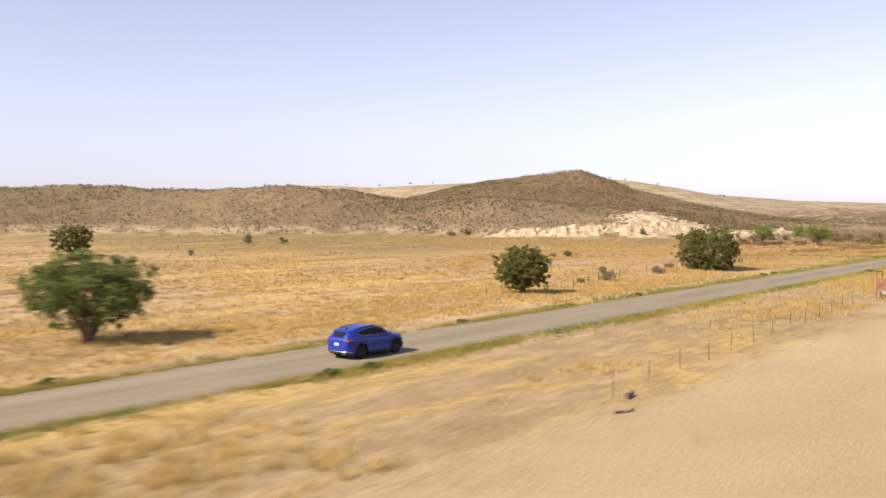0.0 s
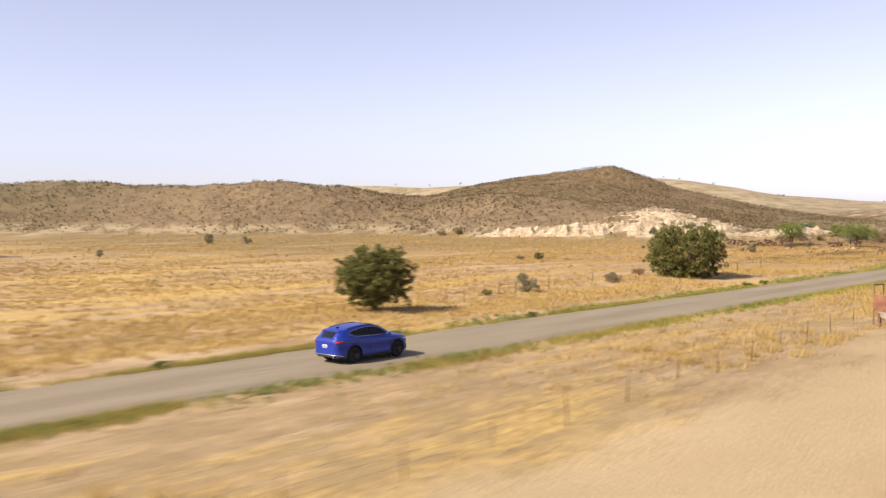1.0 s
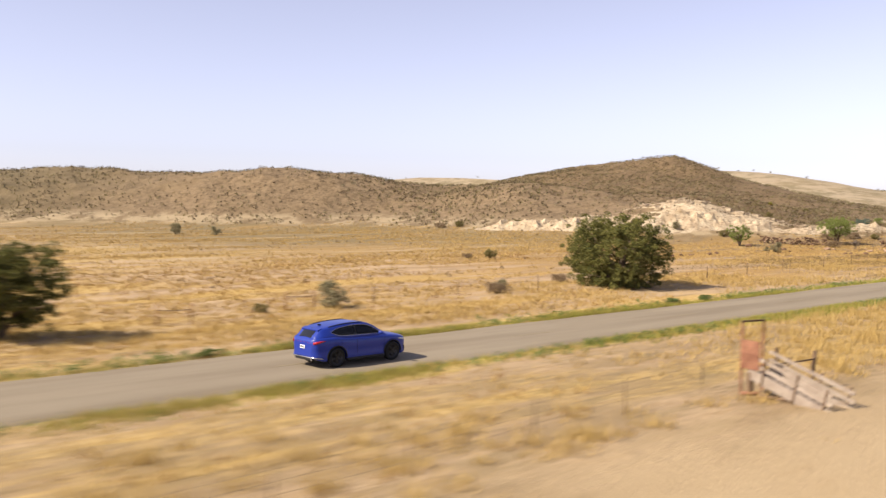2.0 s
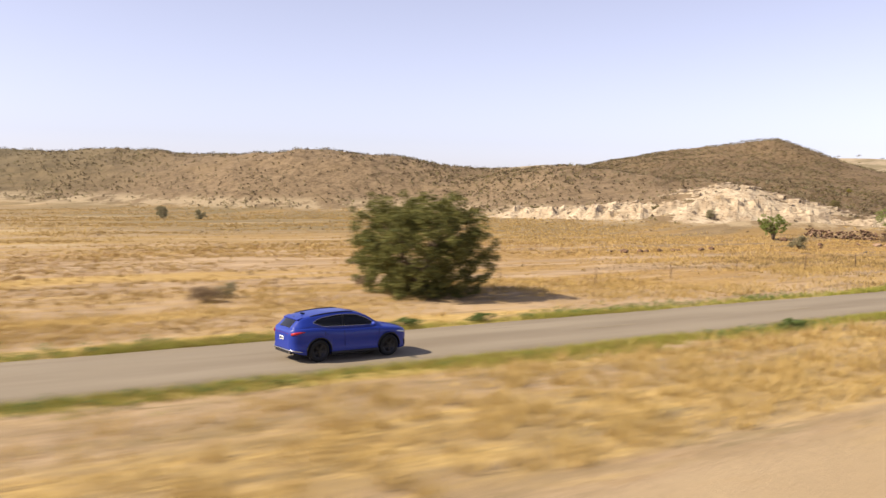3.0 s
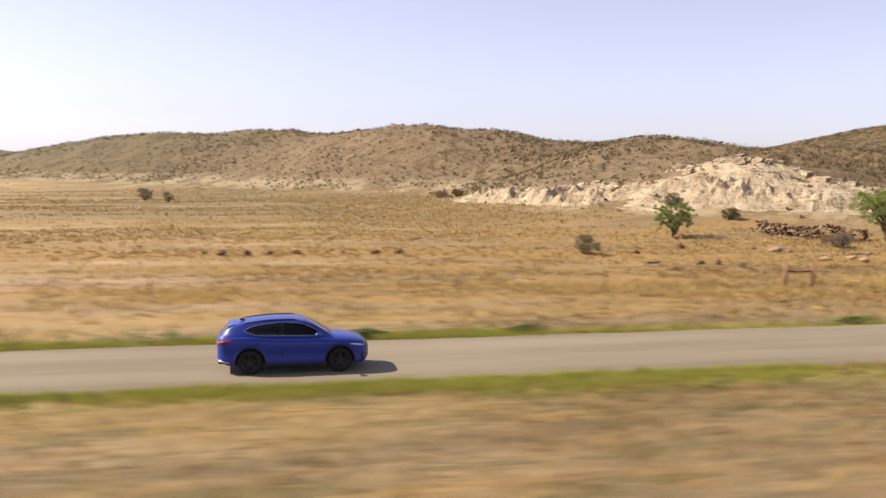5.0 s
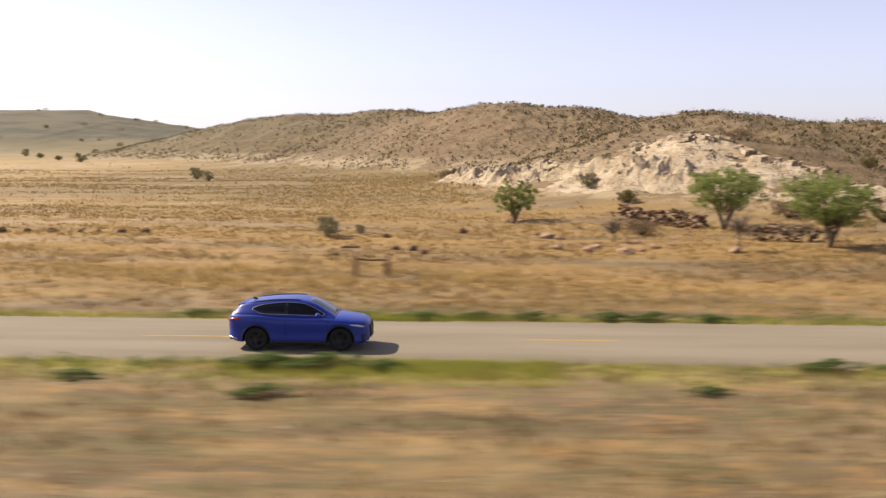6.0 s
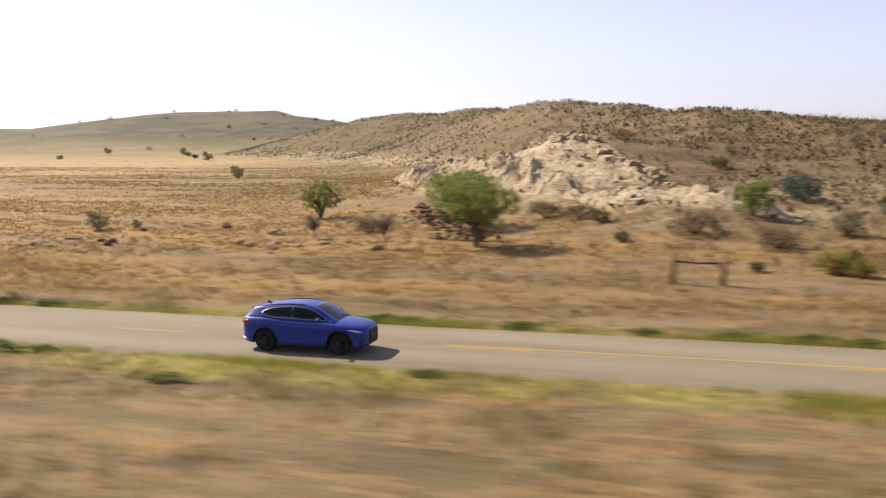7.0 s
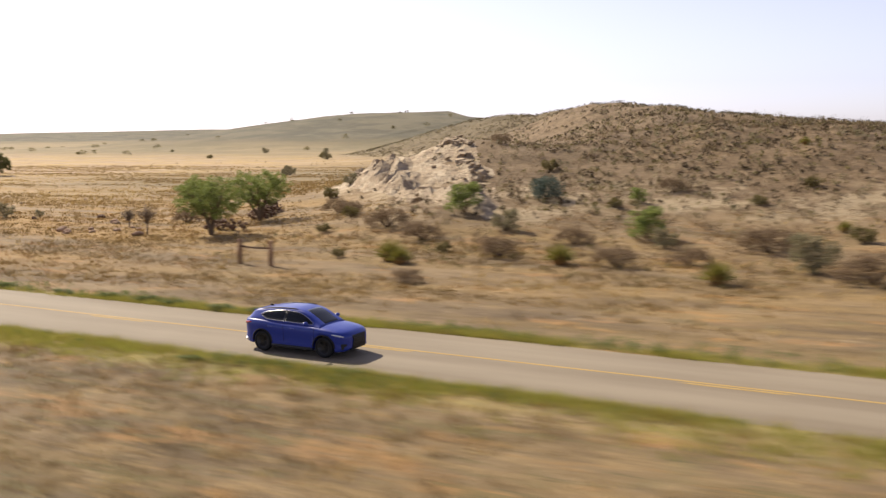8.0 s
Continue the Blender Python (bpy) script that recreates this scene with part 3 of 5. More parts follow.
def side_patch(x0, x1, side, top, low, off=0.006, n=14, rows=3):
    bm = bmesh.new()
    grid = []
    for k in range(n + 1):
        x = x0 + (x1 - x0) * k / n
        zs = [low(x) + (top(x) - low(x)) * j / rows for j in range(rows + 1)]
        grid.append([bm.verts.new((x, side * (cabin_side(x, z) + off), z)) for z in zs])
    for a, b in zip(grid, grid[1:]):
        for j in range(rows):
            bm.faces.new((a[j], b[j], b[j + 1], a[j + 1])).smooth = True
    bmesh.ops.solidify(bm, geom=bm.faces[:], thickness=0.004 * side)
    bmesh.ops.recalc_face_normals(bm, faces=bm.faces)
    return bm


def screen_patch(x0, x1, inset, off, n=10):
    """A windscreen lying on the cabin between two stations."""
    bm = bmesh.new()
    grid = []
    for k in range(n + 1):
        x = x0 + (x1 - x0) * k / n
        y = cabin_side(x, roof(x)) - inset
        grid.append([bm.verts.new((x + off, y * s, roof(x) + 0.012 - 0.045 * abs(s) ** 2.5)) for s in (-1, -0.7, -0.35, 0, 0.35, 0.7, 1)])
    for a, b in zip(grid, grid[1:]):
        for j in range(6):
            bm.faces.new((a[j], b[j], b[j + 1], a[j + 1])).smooth = True
    bmesh.ops.recalc_face_normals(bm, faces=bm.faces)
    bmesh.ops.solidify(bm, geom=bm.faces[:], thickness=0.006)
    return bm


def side_line(points, side, r, off=0.012, cab=False):
    bm = bmesh.new()
    pts = [(x, side * ((cabin_side(x, z) if cab else half_width(x)) + off), z) for x, z in points]
    tube(bm, pts, [r] * len(pts), 5)
    return bm


def make_wheel(car, x, side):
    wheel = base("wheel", pose(x, side * 0.80, WHEEL_R), "", "")
    for key in list(wheel.keys()):
        del wheel[key]
    wheel.parent = car
    bm = bmesh.new()
    prof = [(0.255, -0.115), (0.33, -0.122), (0.362, -0.10), (WHEEL_R, -0.06), (WHEEL_R, 0.06), (0.362, 0.10), (0.33, 0.122), (0.255, 0.115)]
    rings = [[bm.verts.new((r * math.cos(a), y, r * math.sin(a))) for r, y in prof] for a in np.linspace(0, math.tau, 41)[:-1]]
    for i in range(40):
        a, b = rings[i], rings[(i + 1) % 40]
        for k in range(8):
            bm.faces.new((a[k], b[k], b[(k + 1) % 8], a[(k + 1) % 8])).smooth = True
    bmesh.ops.recalc_face_normals(bm, faces=bm.faces)
    part("tyre", bm, TYRE, wheel)
    bm = bmesh.new()
    out = side * 0.10
    rings = [[bm.verts.new((r * math.cos(a), y * side, r * math.sin(a))) for r, y in ((0.262, -0.10), (0.262, 0.105), (0.235, 0.108), (0.225, 0.03), (0.05, 0.02))] for a in np.linspace(0, math.tau, 41)[:-1]]
    for i in range(40):
        a, b = rings[i], rings[(i + 1) % 40]
        for k in range(4):
            bm.faces.new((a[k], b[k], b[k + 1], a[k + 1])).smooth = True
    part("rim", bm, RIM, wheel, "dark alloy rim")
    for k in range(5):
        bm = bmesh.new()
        for d in (-0.16, 0.16):
            a = k * math.tau / 5 + d
            box(bm, (0.19, 0.03, 0.032), pose(0, out - side * 0.012, 0) @ Matrix.Rotation(a, 4, "Y") @ pose(0.145, 0, 0), 0.006)
        part("spoke", bm, RIM, wheel)
    bm = bmesh.new()
    bmesh.ops.create_cone(bm, cap_ends=True, segments=20, radius1=0.05, radius2=0.045, depth=0.03, matrix=pose(0, out, 0, 90))
    part("hub_cap", bm, RIM, wheel)
    return wheel


def make_car():
    car = base("car", pose(37, 31.9, 0), "glossy blue compact crossover car driving along the asphalt road", "car")
    fine = sorted(set(np.round(np.concatenate([np.arange(-2.30, 2.22, 0.08), [2.23, 2.20], *[a + ARCH_R * np.cos(np.linspace(0, math.pi, 25)) for a in (-AXLE, AXLE)], *[[a - ARCH_R - 0.004, a + ARCH_R + 0.004] for a in (-AXLE, AXLE)]]), 4)))
    bm = bmesh.new()
    loft(bm, fine, body_section)
    part("body", bm, PAINT, car, "glossy blue painted body")
    bm = bmesh.new()
    loft(bm, np.arange(-2.20, 1.17, 0.08), cabin_section)
    part("cabin", bm, PAINT, car)
    part("windscreen", screen_patch(0.30, 1.10, 0.045, 0.008), GLASS_DARK, car, "dark tinted windscreen")
    part("rear_window", screen_patch(-2.19, -1.84, 0.05, -0.014), GLASS_DARK, car, "dark tinted rear window")
    for side in (-1, 1):
        part("side_window", side_patch(-0.36, 0.78, side, window_top, window_low), GLASS_DARK, car, "dark tinted side window")
        part("side_window", side_patch(-1.48, -0.42, side, window_top, window_low), GLASS_DARK, car, "dark tinted side window")
        part("door_pillar", side_patch(-0.42, -0.36, side, window_top, window_low, 0.007, 3), TRIM_BLACK, car, "black pillar between the windows")
        loop = [(x, window_top(x) + 0.012) for x in np.linspace(0.84, -1.50, 24)] + [(x, window_low(x) - 0.012) for x in np.linspace(-1.50, 0.84, 24)]
        part("window_trim", side_line(loop, side, 0.009, 0.006, True), CHROME, car, "bright metal window surround")
        # wheel arch lips, lower skirt blackened for shade, panel gaps
        for a in (-AXLE, AXLE):
            bm = bmesh.new()
            ang = np.linspace(0.02, math.pi - 0.02, 22)
            pts = [(a + ARCH_R * math.cos(t), side * (half_width(a + ARCH_R * math.cos(t)) + 0.006), WHEEL_R - 0.01 + ARCH_R * math.sin(t)) for t in ang]
            tube(bm, pts, [0.024] * len(pts), 6)
            part("arch_trim", bm, TRIM_BLACK, car, "black wheel arch trim")
        # the lower body's shadow is put in as a black skirt
        bm = bmesh.new()
        pts = [(x, side * (half_width(x) - 0.01), 0.27) for x in np.linspace(-AXLE + ARCH_R, AXLE - ARCH_R, 10)]
        tube(bm, pts, [0.055] * len(pts), 8)
        part("shaded_skirt", bm, TRIM_BLACK, car, "side skirt, black for the shadow along the lower body")
        for xs in (0.93, -0.39, -1.12):
            zs = np.linspace(0.36 if xs > -1 else 0.86, 1.02, 8)
            part("panel_gap", side_line([(xs - 0.05 * (z - 0.6) * (1 if xs < 0 else -1), z) for z in zs], side, 0.006, -0.008), SEAM, car)
        for xh in (0.0, -0.98):
            bm = bmesh.new()
            box(bm, (0.2, 0.03, 0.028), pose(xh, side * (half_width(xh) + 0.012), 0.93), 0.01)
            part("door_handle", bm, PAINT, car)
        # mirror
        bm = bmesh.new()
        bmesh.ops.create_uvsphere(bm, u_segments=14, v_segments=10, radius=1, matrix=pose(0.66, side * 1.0, 1.17) @ Matrix.Diagonal((0.085, 0.12, 0.075, 1)))
        box(bm, (0.06, 0.14, 0.03), pose(0.68, side * 0.90, 1.11), 0.01)
        part("mirror", bm, PAINT, car, "door mirror")
        # lamps
        bm = bmesh.new()
        pts = [(1.66, 0.845), (1.82, 0.825), (1.96, 0.80), (2.08, 0.77)]
        tube(bm, [(x, side * (half_width(x) - 0.02), z) for x, z in pts], [0.012, 0.028, 0.032, 0.018], 8)
        part("headlight", bm, CLEAR_LENS, car, "slim clear headlight")
        bm = bmesh.new()
        pts = [(-1.86, 1.02), (-2.02, 1.0), (-2.15, 0.97), (-2.26, 0.94)]
        tube(bm, [(x, side * (half_width(x) - 0.015), z) for x, z in pts], [0.016, 0.036, 0.05, 0.045], 8)
        part("tail_light", bm, RED_LENS, car, "red wrap-round tail light")
        bm = bmesh.new()
        box(bm, (0.10, 0.26, 0.22), pose(2.07, side * 0.66, 0.42, 0, 0, side * 30), 0.04)
        part("air_intake", bm, TRIM_BLACK, car, "black corner air intake")
        bm = bmesh.new()
        pts = [(x, side * 0.565, roof(x) - 0.01) for x in np.linspace(0.05, -1.55, 12)]
        tube(bm, pts, [0.012] + [0.02] * 10 + [0.012], 6)
        part("roof_rail", bm, TRIM_BLACK, car, "black roof rail")
        bm = bmesh.new()
        bmesh.ops.create_cone(bm, cap_ends=True, segments=14, radius1=0.05, radius2=0.05, depth=0.16, matrix=pose(-2.20, side * 0.52, 0.33, 0, 90))
        part("exhaust_pipe", bm, CHROME, car, "bright exhaust tip")
    bm = bmesh.new()
    tube(bm, [(-2.285, y, 0.955) for y in np.linspace(-0.5, 0.5, 8)], [0.016] * 8, 8)
    part("light_bar", bm, RED_LENS, car, "thin red light bar across the tailgate")
    bm = bmesh.new()
    pts = [(2.235, 0.40, 0.80), (2.275, 0.34, 0.62), (2.26, 0.40, 0.42), (2.20, 0.46, 0.28)]
    front = [[bm.verts.new((x, s * y, z)) for x, y, z in pts] for s in (-1, 1)]
    rear = [[bm.verts.new((x - 0.12, s * y * 1.06, z)) for x, y, z in pts] for s in (-1, 1)]
    for k in range(3):
        bm.faces.new((front[0][k], front[0][k + 1], front[1][k + 1], front[1][k]))
        for s in (0, 1):
            bm.faces.new((front[s][k], front[s][k + 1], rear[s][k + 1], rear[s][k]))
    bm.faces.new((front[0][0], front[1][0], rear[1][0], rear[0][0]))
    bm.faces.new((front[0][3], front[1][3], rear[1][3], rear[0][3]))
    bmesh.ops.recalc_face_normals(bm, faces=bm.faces)
    part("grille", bm, TRIM_BLACK, car, "large black spindle-shaped grille")
    bm = bmesh.new()
    for k in range(8):
        z = 0.36 + 0.047 * k
        y = 0.25 + 0.12 * abs(z - 0.6) / 0.25
        box(bm, (0.02, 2 * y, 0.012), pose(2.272 - 0.12 * max(0, z - 0.62), 0, z))
    part("grille_bars", bm, RIM, car)
    bm = bmesh.new()
    tube(bm, [(2.14 - 0.5 * abs(y) ** 2.4, y, 0.275) for y in np.linspace(-0.82, 0.82, 13)], [0.02] * 13, 6)
    part("front_lip", bm, CHROME, car, "thin bright lip under the front bumper")
    bm = bmesh.new()
    tube(bm, [(x, s * (half_width(x) + 0.012), 0.36 + 0.03 * k) for s, seq in ((-1, ((0, -1.95), (1, -2.10), (1.5, -2.22), (1.5, -2.29))), (1, ((1.5, -2.29), (1.5, -2.22), (1, -2.10), (0, -1.95)))) for k, x in seq], [0.016] + [0.026] * 6 + [0.016], 6)
    part("rear_trim", bm, CHROME, car, "silver trim along the rear bumper")
    bm = bmesh.new()
    box(bm, (0.14, 1.16, 0.16), pose(-2.20, 0, 0.36), 0.03)
    part("rear_valance", bm, TRIM_BLACK, car, "black lower rear bumper")
    bm = bmesh.new()
    box(bm, (0.02, 0.30, 0.12), pose(-2.305, 0, 0.78), 0.004)
    plate = part("number_plate", bm, PLATE, car, "white number plate")
    bm = bmesh.new()
    for k in range(5):
        box(bm, (0.006, 0.035, 0.07), pose(-2.317, -0.11 + 0.055 * k, 0.78))
    part("plate_mark", bm, SEAM, plate)
    bm = bmesh.new()
    box(bm, (0.22, 1.06, 0.05), pose(-1.885, 0, 1.418, 0, -16), 0.02)
    part("spoiler", bm, PAINT, car, "blue roof spoiler")
    bm = bmesh.new()
    box(bm, (0.16, 0.035, 0.06), pose(-1.55, 0, roof(-1.55) + 0.03, 0, 12), 0.014)
    part("antenna", bm, TRIM_BLACK, car, "small black fin antenna")
    bm = bmesh.new()
    box(bm, (3.7, 1.35, 0.16), pose(0, 0, 0.32), 0.03)
    part("underbody", bm, TRIM_BLACK, car)
    for a in (-AXLE, AXLE):
        bm = bmesh.new()
        box(bm, (0.84, 1.22, 0.52), pose(a, 0, 0.54), 0.02)
        part("wheel_housing", bm, SEAM, car)
    return car, [make_wheel(car, x, s) for x in (AXLE, -AXLE) for s in (-1, 1)]


car, wheels = make_car()


# ---- rock outcrop ----
def block_mesh(seed):
    """An angular, weathered block of bedded rock."""
    bm = bmesh.new()
    bmesh.ops.create_cube(bm, size=1.0)
    bmesh.ops.subdivide_edges(bm, edges=bm.edges[:], cuts=2, use_grid_fill=True)
    off = Vector((seed * 5.3, seed * 2.9, 1.0))
    for v in bm.verts:
        v.co *= 0.86 + 0.5 * noise.noise(v.co * 1.4 + off) + 0.22 * noise.noise(v.co * 4.2 + off)
    me = bpy.data.meshes.new("ledge_block")
    bm.to_mesh(me)
    bm.free()
    me.materials.append(LEDGE)
    return me


def make_outcrop():
    """A pale ledge of rock along the toe of the hill."""
    a, b = np.array([190.0, 135.0]), np.array([238.0, 74.0])
    along = (b - a) / np.linalg.norm(b - a)
    out = np.array([along[1], -along[0]])
    if out[1] > 0:
        out = -out
    length = float(np.linalg.norm(b - a))
    s, r = np.meshgrid(np.arange(-3, length + 3, 0.3), np.arange(-9, 15, 0.3), indexing="ij")
    x, y = a[0] + along[0] * s + out[0] * r, a[1] + along[1] * s + out[1] * r
    # the ledge is widest in its middle; its edge is uneven
    u = s / length
    half = 7.5 * np.clip(np.sin(np.clip(u, 0, 1) * math.pi), 0, 1) ** 0.6 + 2.2 * fbm(s * 0.6, r, 9.0, 4, 44)
    mid = 1.5 + 3.0 * np.sin(u * 2.6)
    edge = np.clip((half - np.abs(r - mid)) / 2.2, -1, 1)
    mask = np.clip(edge, 0, 1)
    lumps = 0.45 * fbm(s * 0.6 + r * 0.4, r, 6.0, 4, 51, True) + 0.36 * fbm(s * 0.45, r, 2.0, 4, 61, True) + 0.5 * fbm(s, r, 9.0, 3, 81)
    crag = np.clip((fbm(s, r * 0.5, 11.0, 4, 91) + 0.5 - np.abs(r - mid - 0.32 * half) / 5.0) * 2.2, 0, 1)
    lumps = lumps + 0.8 * crag + 1.3 * crag * fbm(s * 0.7, r, 1.7, 3, 97, True)
    bed = np.floor((height(x, y) + 0.6 * fbm(x, y, 6.0, 2, 71)) / 0.45) * 0.13
    z = height(x, y) + 0.2 * edge + mask * (lumps - lumps.mean() - 0.1 + 0.6 * (bed - bed.mean() - 0.2 * (height(x, y) - 3.0))) - 0.9 * (edge < 0) * (-edge)
    n, m = s.shape
    verts = np.stack([x, y, z], -1).reshape(-1, 3)
    i = np.arange(n - 1)[:, None] * m + np.arange(m - 1)[None, :]
    faces = np.stack([i, i + m, i + m + 1, i + 1], -1).reshape(-1, 4)
    outcrop = tagged(new("rock_outcrop", mesh_from("rock_outcrop", verts, faces, LIMESTONE)), "pale limestone ledge, weathered and broken, at the hill's foot", "rock", kind="structure")
    # broken blocks along the crest and down the face
    g = np.random.default_rng(83)
    shapes = [block_mesh(k) for k in range(5)]
    turn = math.degrees(math.atan2(along[1], along[0]))
    for k in range(120):
        row = int(g.uniform(0.22, 0.86) * n)
        crest = int(np.argmax(np.where(mask[row] > 0.4, z[row], -9.0)))
        col = min(max(crest + int(abs(g.normal(0, 1)) * (4 if k < 70 else 14)) - 1, 0), m - 1)
        if mask[row, col] < 0.3:
            continue
        size = float(g.uniform(0.35, 1.05)) * (1.0 if k < 70 else 0.6)
        ob = under("ledge_block", shapes[k % 5], outcrop)
        ob.matrix_world = pose(float(x[row, col]), float(y[row, col]), float(z[row, col]) + 0.02 * size, float(g.uniform(-12, 12)), float(g.uniform(-12, 12)), turn + float(g.uniform(-25, 25))) @ Matrix.Diagonal((size * 1.7, size, size * 0.75, 1))


make_outcrop()


# ---- stones ----
def stone_mesh(name, seed, material, flat=0.7):
    bm = bmesh.new()
    bmesh.ops.create_icosphere(bm, subdivisions=2, radius=0.5)
    off = Vector((seed * 7.7, seed * 3.1, 0))
    for v in bm.verts:
        v.co *= 1.0 + 0.55 * noise.noise(v.co * 1.7 + off) + 0.2 * noise.noise(v.co * 4 + off)
        v.co.z *= flat
    me = bpy.data.meshes.new(name)
    bm.to_mesh(me)
    bm.free()
    me.materials.append(material)
    return me


STONES = [stone_mesh("stone", k, STONE, 0.75) for k in range(4)]
PALE_STONES = [stone_mesh("pale_stone", k + 9, PALE_STONE, 0.5) for k in range(3)]
rng = np.random.default_rng(7)


def put_stone(x, y, size, pale=False, group="stones lying in the field"):
    me = (PALE_STONES if pale else STONES)[int(rng.integers(0, 3))]
    ob = new("rock", me)
    ob.matrix_world = pose(x, y, level(x, y) + 0.16 * size, 0, 0, float(rng.uniform(0, 360))) @ Matrix.Diagonal((size, size * float(rng.uniform(0.6, 0.9)), size * 0.9, 1))
    tagged(ob, "pale flat rock lying in dry grass" if pale else "dark brown rock lying in dry grass", "rock", group)


for x, y, size in ((158.1, 69.6, 1.1), (159.9, 69.2, 1.0), (163.3, 69.8, 0.9), (165.4, 69.8, 0.7), (166.6, 70.2, 0.6), (168.8, 69.1, 1.0), (170.5, 69.1, 0.9), (161.4, 69.8, 0.7), (157.0, 70.3, 0.6),
                   (188.2, 68.0, 0.8), (189.5, 60.6, 0.8), (190.6, 60.3, 0.8), (191.4, 58.6, 1.0), (193.6, 71.7, 1.0), (197.4, 79.6, 1.4), (198.9, 70.0, 0.7), (186.2, 57.5, 0.6)):
    put_stone(x, y, size * 0.75)
for x, y, size in ((199.5, 67.8, 1.3), (200.4, 67.2, 0.9), (199.7, 61.7, 1.1), (201.5, 59.9, 1.2), (203.6, 58.8, 1.4), (202.3, 62.5, 0.9), (204.8, 60.4, 0.8), (206.0, 62.0, 0.9), (210.5, 60.0, 1.3), (205.2, 64.5, 0.8), (207.3, 63.2, 0.7)):
    put_stone(x, y, size * 0.75, True, "pale slabs by the dry wash")


def rubble_wall(points, count, tall, wide, label):
    """A heap of dry-laid stones along a line."""
    wall = base("stone_wall", Matrix(), label, "stone wall")
    p = np.array(points)
    seg = np.linalg.norm(np.diff(p, axis=0), axis=1)
    cum = np.concatenate([[0], np.cumsum(seg)])
    for k in range(count):
        s = float(rng.uniform(0, cum[-1]))
        c = np.array([np.interp(s, cum, p[:, 0]), np.interp(s, cum, p[:, 1])])
        h = float(rng.uniform(0, 1)) ** 1.1 * tall * (0.88 + 0.12 * math.sin(s * 1.1))
        off = float(rng.normal(0, 1)) * wide * (1.0 - 0.75 * h / tall)
        x, y = c[0] + off * 0.85, c[1] + off * 0.5
        size = float(rng.uniform(0.22, 0.46))
        ob = under("stone", STONES[k % 4] if rng.uniform() < 0.72 else PALE_STONES[k % 3], wall)
        ob.matrix_world = pose(x, y, level(x, y) + h + size * 0.2, float(rng.uniform(-25, 25)), float(rng.uniform(-25, 25)), float(rng.uniform(0, 360))) @ Matrix.Diagonal((size, size * 0.8, size * 0.8, 1))


rubble_wall([(206.8, 82.8), (209.5, 77.5), (211.7, 73.6)], 300, 1.15, 0.6, "long heap of dry-laid brown stones beside the outcrop")
rubble_wall([(213.2, 65.6), (215.2, 64.6), (217.4, 64.4)], 90, 1.0, 0.6, "short heap of brown and pale stones under the trees")


# ---- trees and shrubs ----
def make_tree(x, y, tall, wide, leaf_material, label, seed, trunks=3, clumps=300, per=90, leaf=0.08, low=0.12, square=2.0, core=0.45, airy=0.0, lopsided=0.0, tuft=1.0):
    """A crown of many small sprays round a rounded, uneven outline, on forked trunks."""
    r = np.random.default_rng(seed)
    tree = base("tree", pose(x, y, level(x, y) - 0.05), label, "tree")
    bottom = tall * low
    centres, radii = [], []
    while len(centres) < clumps:
        q = r.uniform(-1, 1, 3)
        d = float((np.abs(q) ** square).sum() ** (1 / square))
        if d > 1 or d < core:
            continue
        a = math.atan2(q[1], q[0])
        lump = 0.90 + 0.10 * math.sin(3.0 * a + seed) * math.cos(2.3 * q[2] + seed * 1.7) + 0.07 * math.sin(7.0 * a + 5.0 * q[2] + seed) + 0.05 * r.normal()
        # gaps between the boughs of an airy crown
        if airy and math.sin(5.0 * a + 2.0 * seed) * math.sin(6.0 * q[2] + seed + 2.0 * q[0]) > 1.0 - airy:
            continue
        q = q * min(max(lump, 0.6), 1.1)
        centres.append(np.array([q[0] * wide / 2 + lopsided * q[2], q[1] * wide / 2, bottom + (q[2] * 0.5 + 0.5) * (tall - bottom)]))
        radii.append(r.uniform(0.028, 0.062) * (wide + tall) / 2 * tuft)
    verts, faces = leaves(r, centres, radii, per, leaf)
    verts[:, 2] = np.maximum(verts[:, 2], 0.05)
    under("crown", mesh_from("crown", verts, faces, leaf_material), tree)
    for k in range(trunks):
        bm = bmesh.new()
        a = k * math.tau / trunks + r.uniform(-0.4, 0.4)
        lean = r.uniform(0.12, 0.3) * wide * (0.4 if trunks == 1 else 1)
        top = tall * r.uniform(0.55, 0.75)
        base_r = 0.035 * tall * r.uniform(0.8, 1.2)
        pts = [(0.09 * math.cos(a) * t * 3 + lean * math.cos(a) * t**1.4 + 0.06 * math.sin(5 * t + k), lean * math.sin(a) * t**1.4, top * t) for t in np.linspace(0, 1, 7)]
        tube(bm, pts, [base_r * (1.1 - 0.85 * t) for t in np.linspace(0, 1, 7)], 7)
        part("trunk", bm, BARK, tree, "dark bark trunk")
    for i in range(0, clumps, max(1, clumps // 16)):
        c = centres[i]
        bm = bmesh.new()
        z0 = min(tall * 0.3, c[2] * 0.6)
        pts = [(c[0] * 0.12, c[1] * 0.12, z0), (c[0] * 0.5, c[1] * 0.5, z0 + (c[2] - z0) * 0.62), tuple(c)]
        tube(bm, pts, [0.014 * tall, 0.009 * tall, 0.004 * tall], 5)
        part("limb", bm, BARK, tree)
    return tree


make_tree(30.6, 48.3, 5.7, 8.4, DARK_MESQUITE, "spreading green mesquite tree with a forked dark trunk", 3, 4, 520, 80, 0.075, 0.14, 2.0, 0.3, 0.45, -0.4)
make_tree(73.9, 46.4, 4.6, 5.5, JUNIPER, "rounded olive-green tree with a dark trunk beside the fence", 5, 3, 560, 75, 0.07, 0.05, 2.3, 0.3, 0.15)
